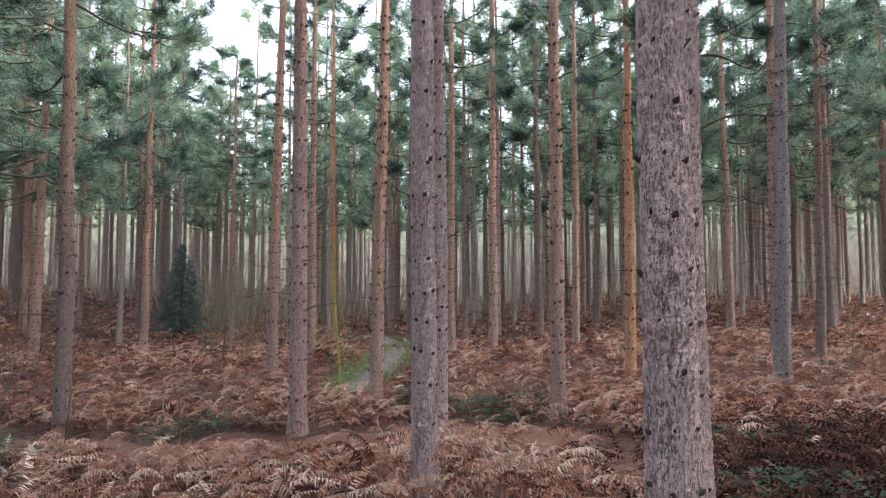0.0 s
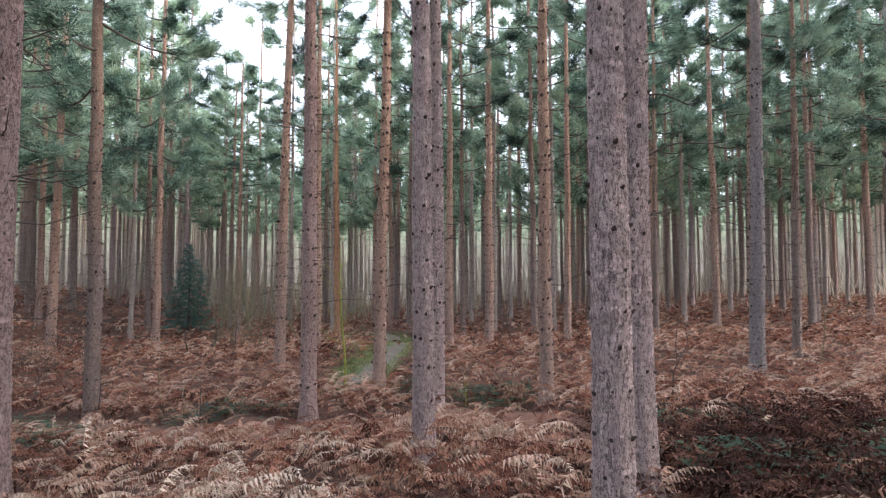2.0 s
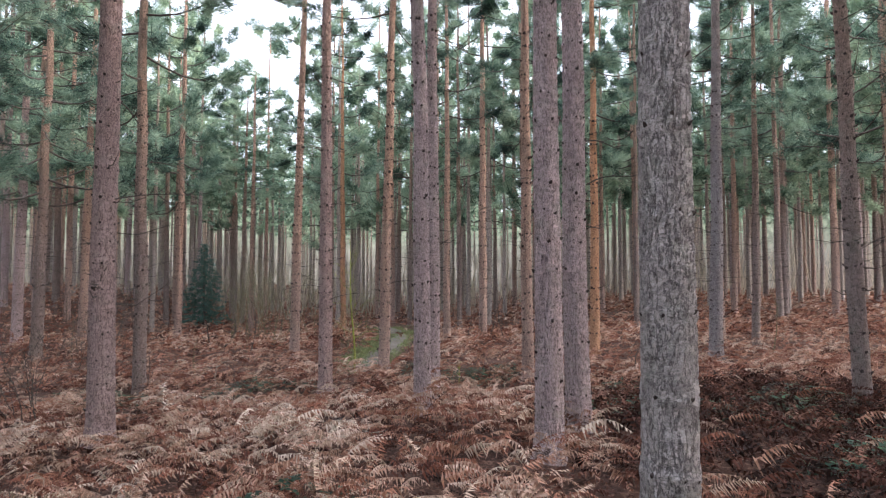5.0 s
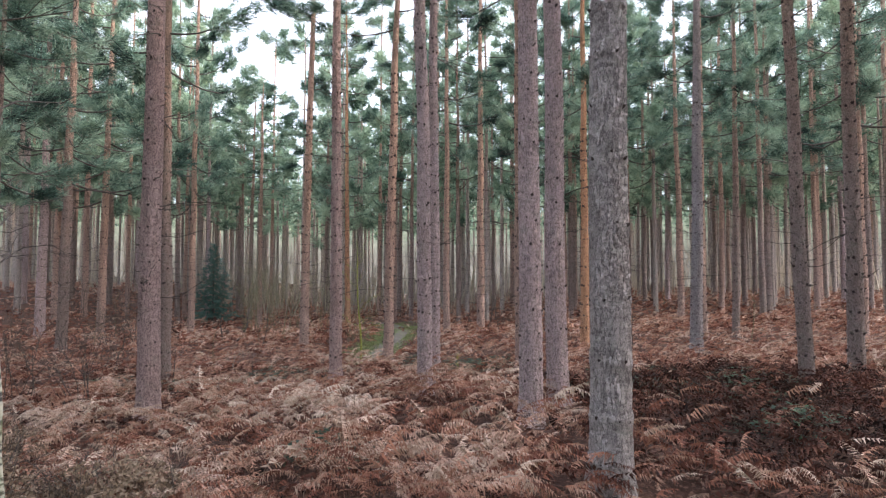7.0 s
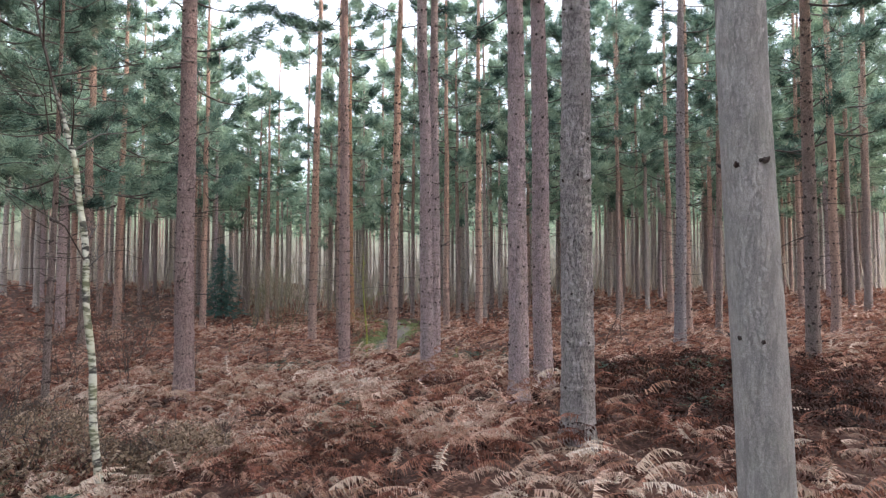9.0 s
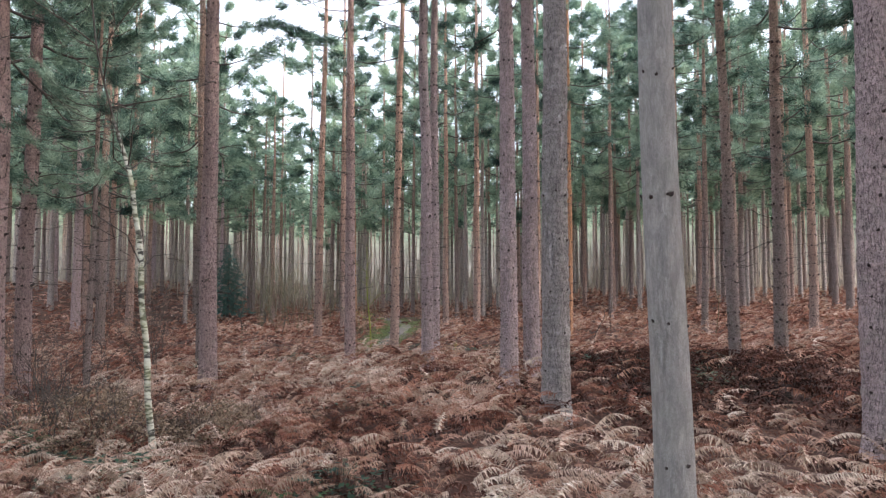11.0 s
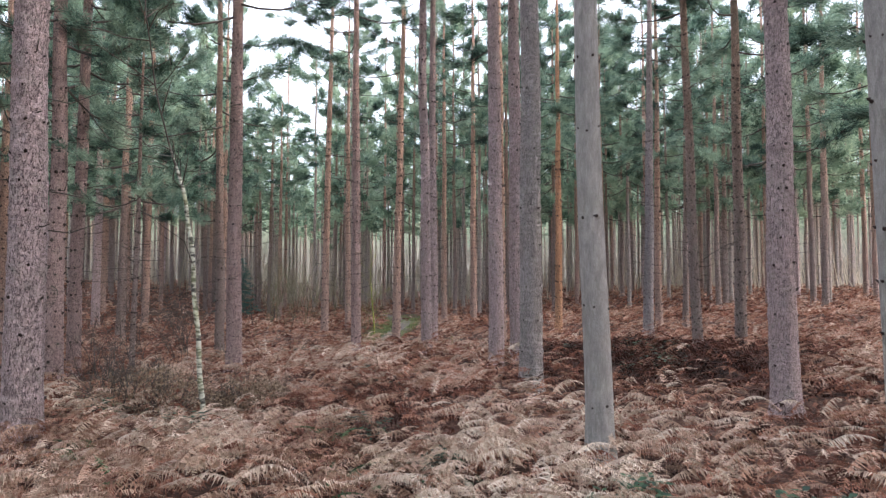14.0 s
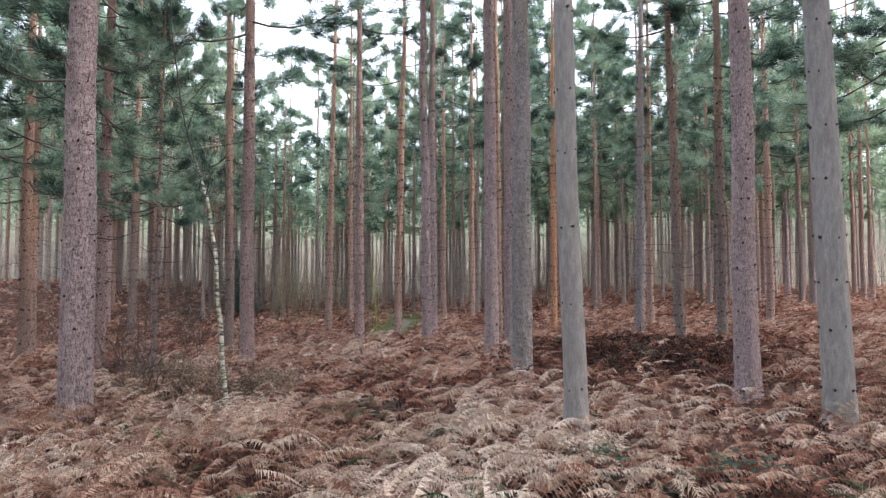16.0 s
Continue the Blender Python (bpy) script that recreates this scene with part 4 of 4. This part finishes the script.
# ---- brambles, grass ----
def bramble(x, y, rx, ry, count, seed):
    rs = np.random.RandomState(seed)
    hp = Heap()
    for k in range(int(count * 0.9)):
        a, r = rs.uniform(0, 6.3), rs.rand() ** 0.7 * rs.uniform(0.8, 1.35)
        px_, py_ = rx * r * math.cos(a), ry * r * math.sin(a)
        z = float(ground_at(x + px_, y + py_)) - float(ground_at(x, y)) + rs.uniform(0.05, 0.42) * max(0.3, 1.1 - r * 0.6)
        for m in range(3):
            d = np.array([math.cos(a + m * 2.1), math.sin(a + m * 2.1), rs.uniform(-0.2, 0.35)])
            s = np.cross(d, (0, 0, 1))
            s /= np.linalg.norm(s)
            ln = rs.uniform(0.05, 0.10)
            c = np.array([px_, py_, z])
            hp.add([c, c + d * ln * 0.5 + s * ln * 0.36, c + d * ln, c + d * ln * 0.5 - s * ln * 0.36 + np.array([0, 0, 0.008])], None, [[0, 1, 2, 3]])
    ob = new("bramble", hp.mesh("bramble", BRAMBLE))
    ob.location = (x, y, float(ground_at(x, y)))
    tagged(ob, "low dark green bramble patch among dead bracken", "bramble", "bramble patches", "stuff")


for k, (x, y, rx, ry, c) in enumerate([(-4.9, 12.6, 1.5, 0.9, 420), (-0.6, 14.6, 0.9, 1.2, 380), (0.95, 13.6, 1.1, 0.9, 380), (2.2, 14.4, 0.9, 0.7, 260), (3.6, 6.3, 1.0, 0.8, 330),
                                       (5.0, 5.4, 1.3, 0.9, 420), (6.3, 6.6, 1.2, 1.0, 380), (-6.8, 9.2, 0.9, 0.6, 220), (-9.0, 11.5, 1.0, 0.7, 200), (4.3, 9.6, 1.1, 0.6, 260), (-0.9, -2.2, 0.5, 0.3, 90),
                                       (-2.6, -2.8, 0.5, 0.35, 90), (1.9, -4.6, 0.5, 0.3, 90), (0.2, -3.5, 0.4, 0.3, 70), (-5.2, 0.0, 0.7, 0.5, 110), (5.3, 9.6, 1.0, 0.8, 240), (3.0, -5.0, 0.7, 0.3, 90),
                                       (-1.2, 2.0, 0.6, 0.4, 80), (-3.6, -1.2, 0.6, 0.4, 90), (4.8, 2.9, 0.8, 0.6, 150)]):
    bramble(x, y, rx, ry, c, 500 + k)

hp = Heap()
rs = np.random.RandomState(88)
for k in range(7000):
    if k % 3:
        cx, cy, wx, wy = ((-2.95, 19.2, 0.32, 1.5), (-1.9, 26.8, 0.75, 1.6), (-2.75, 23.0, 0.3, 1.6))[rs.randint(3)]
        x, y = cx + rs.normal() * wx, cy + rs.normal() * wy
    else:
        i = rs.uniform(0.2, len(pts) - 1.2)
        x = np.interp(i, np.arange(len(pts)), pts[:, 0]) + rs.choice([-1, 1]) * (0.42 + abs(rs.normal()) * 0.3)
        y = np.interp(i, np.arange(len(pts)), pts[:, 1]) + rs.uniform(-0.3, 0.3)
    h, a, z0 = rs.uniform(0.04, 0.11), rs.uniform(0, 6.3), float(ground_at(x, y))
    hp.add([(x - 0.016 * math.cos(a), y - 0.016 * math.sin(a), z0), (x + 0.016 * math.cos(a), y + 0.016 * math.sin(a), z0), (x + rs.normal() * 0.06, y + rs.normal() * 0.06, z0 + h)], [[0, 1, 2]])
tagged(new("grass", hp.mesh("grass", GRASS)), "short green grass along the path edges", "grass", kind="stuff")


# ---- bracken ----
def frond(pairs, full, gaps=True):
    """A dead bracken frond of length 1 along +x: arching midrib with drooping leaflets and gaps between them, one connected piece."""
    s = np.linspace(0, 1, 2 * pairs + 1)
    if gaps:
        s[1::2] += 0.18 / pairs
    rib = np.stack([s, 0.05 * np.sin(s * 3), 0.26 * np.sin(s * 2.6) - 0.1 * s], -1)
    V, Tq, Qq = [*rib], [], []
    for i in range(pairs if gaps else 0):
        k = len(V)
        V.append(rib[2 * i + 1] + np.array([0, 0.006, -0.012]))
        Tq.append((2 * i + 1, 2 * i + 2, k))
    for side in (-1, 1):
        for i in range(pairs):
            f = (i + 0.5) / pairs
            if f < 0.12:
                continue
            ln = (0.22 * (1 - f) ** 0.75 * min(1, 0.5 + f * 1.7) + 0.02) * (0.8 + 0.4 * ((i * 7 + side * 3) % 5) / 4)
            a, b = 2 * i, 2 * i + (1 if gaps else 2)
            c = (rib[a] + rib[b]) / 2
            out = np.array([0.42, side * 0.9, 0.0])
            tip = c + out * ln * (0.75 + 0.25 * ((i * 3 + side) % 4) / 3) + np.array([0, 0, (-1.15 + 0.8 * ((i * 5 + side) % 3) / 2) * ln])
            k = len(V)
            if full:
                m = c + out * ln * 0.5 + np.array([0, 0, 0.015])
                hw = 0.21 / pairs
                V += [m + np.array([-hw, 0, 0]), m + np.array([hw, 0, 0]), tip]
                Qq.append((a, k, k + 1, b))
                Tq.append((k, k + 2, k + 1))
            else:
                V += [tip]
                Tq.append((a, k, b))
    return np.array(V), np.array(Tq), np.array(Qq) if Qq else None


FULL, HALF, BANK, FEW, SOLID = frond(25, False), frond(15, False), frond(11, False), frond(8, False), frond(6, False, False)


def scatter(name, shape, spots, label, material=FERN):
    """Fronds at x, y, height over ground, length, heading, dip, roll, curl."""
    V, Tq, Qq = shape
    n = len(spots)
    x, y, hgt, ln, a, dip, roll, curl = spots.T
    P = np.repeat(V[None], n, 0)
    P += np.random.RandomState(n).normal(size=P.shape) * np.where(np.abs(V[:, 1:2]) > 0.055, 0.02, 0.0)
    P[:, :, 2] *= curl[:, None]
    side = P[:, :, 1] * np.cos(roll)[:, None] - P[:, :, 2] * np.sin(roll)[:, None]
    up = P[:, :, 1] * np.sin(roll)[:, None] + P[:, :, 2] * np.cos(roll)[:, None]
    fw = P[:, :, 0] * np.cos(dip)[:, None] - up * np.sin(dip)[:, None]
    up = P[:, :, 0] * np.sin(dip)[:, None] + up * np.cos(dip)[:, None]
    L = ln[:, None]
    W = np.stack([x[:, None] + L * (fw * np.cos(a)[:, None] - side * np.sin(a)[:, None]), y[:, None] + L * (fw * np.sin(a)[:, None] + side * np.cos(a)[:, None]), L * up], -1)
    W[:, :, 2] += (ground_at(x, y) + hgt)[:, None]
    floor_ = ground_at(W[:, :, 0], W[:, :, 1]) + 0.02
    W[:, :, 2] = np.maximum(W[:, :, 2], floor_)
    off = (np.arange(n) * len(V))[:, None, None]
    ob = new(name, raw(name, W, (Tq[None] + off).reshape(-1, 3), None if Qq is None else (Qq[None] + off).reshape(-1, 4), material))
    tagged(ob, label, "bracken", "", "stuff")


def mound(x, y):
    """Heaps and hollows of collapsed bracken, 0 to 1."""
    big = np.sin(x * 1.7 + 1.9 * np.sin(y * 1.1 + 0.4)) * np.cos(y * 1.9 + 1.6 * np.sin(x * 0.9))
    small = np.sin(x * 4.3 + 2.0 * np.sin(y * 2.1)) * np.cos(y * 3.7 + 1.9 * np.sin(x * 2.3))
    return np.clip(0.5 + 0.36 * big + 0.22 * small, 0, 1)


def spots(y0, y1, per_m2, size, seed, low=0.0, high=1.0, tall=0.5, thin=0.0, wide=0.81, dip=0.02, patchy=False):
    """Places for fronds, between two parts of the height of the heaps."""
    rs = np.random.RandomState(seed)
    n = int((y1 - y0) * 2 * wide * max((y0 + y1) / 2 + 13, 14) * per_m2)
    y = rs.uniform(y0, y1, n)
    x = rs.uniform(-wide, wide, n) * np.maximum(y + 13, 14)
    heap = mound(x, y)
    bare = np.minimum(path_distance(x, y, 0), path_distance(x, y, 1))
    hollow = np.hypot((x - 5.6 - 0.2 * (y - 6.5)) / 3.1, (y - 5.6) / 5.4) + 0.25 * np.sin(x * 2.1 + y) + 0.15 * np.sin(y * 3.3 - x)
    keep = (rs.rand(n) < np.clip(0.09 + 0.12 * heap + 1.6 * (hollow - 0.97), 0.09, 1.0)) & (rs.rand(n) < 1 - thin * (1 - heap)) & ((bare > 1.5) | (rs.rand(n) < 0.05))
    if patchy:
        field = 0.28 + 0.35 * np.sin(x * 0.95 + 1.4 * np.sin(y * 0.5)) * np.cos(y * 0.8 + np.sin(x * 0.7) + 0.8)
        field += 0.75 * np.exp(-((x + 3.2) / 3.4) ** 2 - ((y - 4.6) / 2.2) ** 2) + 1.15 * (1 - step(-4.2, -1.4, y)) * (1 - 0.88 * step(0.3, 3.0, x)) - 0.15 * step(0, 3, x) - 0.6 * np.exp(-((x - 3) / 3.2) ** 2 - ((y - 0.4) / 1.8) ** 2)
        keep &= rs.rand(n) < np.clip(field, 0.04, 1)
    x, y, heap = x[keep], y[keep], heap[keep]
    n = len(x)
    low_spot = 1 - 0.75 * np.exp(-((x + 3.3) / 1.2) ** 2 - ((y + 0.8) / 1.7) ** 2)  # trodden in front of the birch
    hgt = 0.02 + rs.uniform(low, high, n) * (0.08 + tall * heap) * low_spot
    return np.stack([x, y, hgt, size * rs.uniform(0.5, 1.3, n), np.where(rs.rand(n) < 0.35, rs.uniform(0, 6.283, n), rs.normal(-0.5, 0.9, n)), rs.normal(dip, 0.22, n), rs.normal(0, 0.35, n), rs.uniform(0.4, 1.3, n)], -1)


# Pale fronds high, dark ones low: heap light and shade put into frond colour.
scatter("bleached_bracken", FULL, spots(-6.8, 1.5, 72, 0.45, 1, 0.5, 1.0, thin=0.3, patchy=True), "bleached tan dead bracken fronds, painted light on overlapping heaps", FERN_PALE)
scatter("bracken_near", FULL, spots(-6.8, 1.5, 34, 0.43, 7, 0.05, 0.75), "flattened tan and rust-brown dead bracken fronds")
scatter("bracken_litter", FEW, spots(-7, 15, 22, 0.36, 4, 0.0, 0.4), "matted broken bracken litter, darkened for the shade between fronds", FERN_DARK)
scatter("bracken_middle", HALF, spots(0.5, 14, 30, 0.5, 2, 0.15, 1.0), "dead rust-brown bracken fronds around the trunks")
scatter("bracken_crest", HALF, spots(0.5, 17, 18, 0.5, 8, 0.7, 1.0, thin=0.9, patchy=True), "bleached bracken fronds painting light on top of the heaps", FERN_PALE)
scatter("bracken_bank", BANK, spots(9, 24, 19, 0.46, 5, 0.1, 1.0), "bank of dead brown bracken beyond the path")
scatter("bracken_far", SOLID, spots(20, 62, 8, 0.5, 3, 0.1, 1.0), "dead brown bracken under the far pines")
scatter("bracken_behind", SOLID, spots(-19, -6.6, 34, 0.55, 9, 0.0, 0.8, tall=0.35), "dead brown bracken trodden flat beside the walk")
rs = np.random.RandomState(67)
green = []
for cx, cy, n in [(-3.0, -4.6, 9), (-2.2, -5.2, 7), (-0.7, -4.4, 7), (0.5, -5.6, 8), (2.6, -5.9, 7), (-3.6, -3.2, 8), (-0.9, -3.0, 7), (3.9, -5.6, 6), (-5.4, 0.2, 6), (-1.4, -5.9, 6)]:
    for k in range(n):
        green.append((cx + rs.normal() * 0.22, cy + rs.normal() * 0.16, rs.uniform(0.06, 0.3), rs.uniform(0.22, 0.42), rs.uniform(0, 6.283), rs.normal(0.1, 0.25), rs.normal(0, 0.3), rs.uniform(0.5, 1.2)))
scatter("living_fern", FULL, np.array(green), "small dark green living fern fronds between dead ones", GREEN_FERN)
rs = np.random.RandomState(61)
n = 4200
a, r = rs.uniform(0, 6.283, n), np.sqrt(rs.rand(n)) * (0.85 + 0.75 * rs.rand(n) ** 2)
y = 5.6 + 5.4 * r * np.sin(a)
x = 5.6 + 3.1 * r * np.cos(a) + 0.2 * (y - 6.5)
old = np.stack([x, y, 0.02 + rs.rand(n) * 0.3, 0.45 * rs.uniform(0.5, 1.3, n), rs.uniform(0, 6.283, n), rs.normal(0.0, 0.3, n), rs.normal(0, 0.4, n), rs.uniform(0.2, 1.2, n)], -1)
scatter("old_bracken", FEW, old, "very dark red-brown bracken in an oval heap", FERN_DARK)
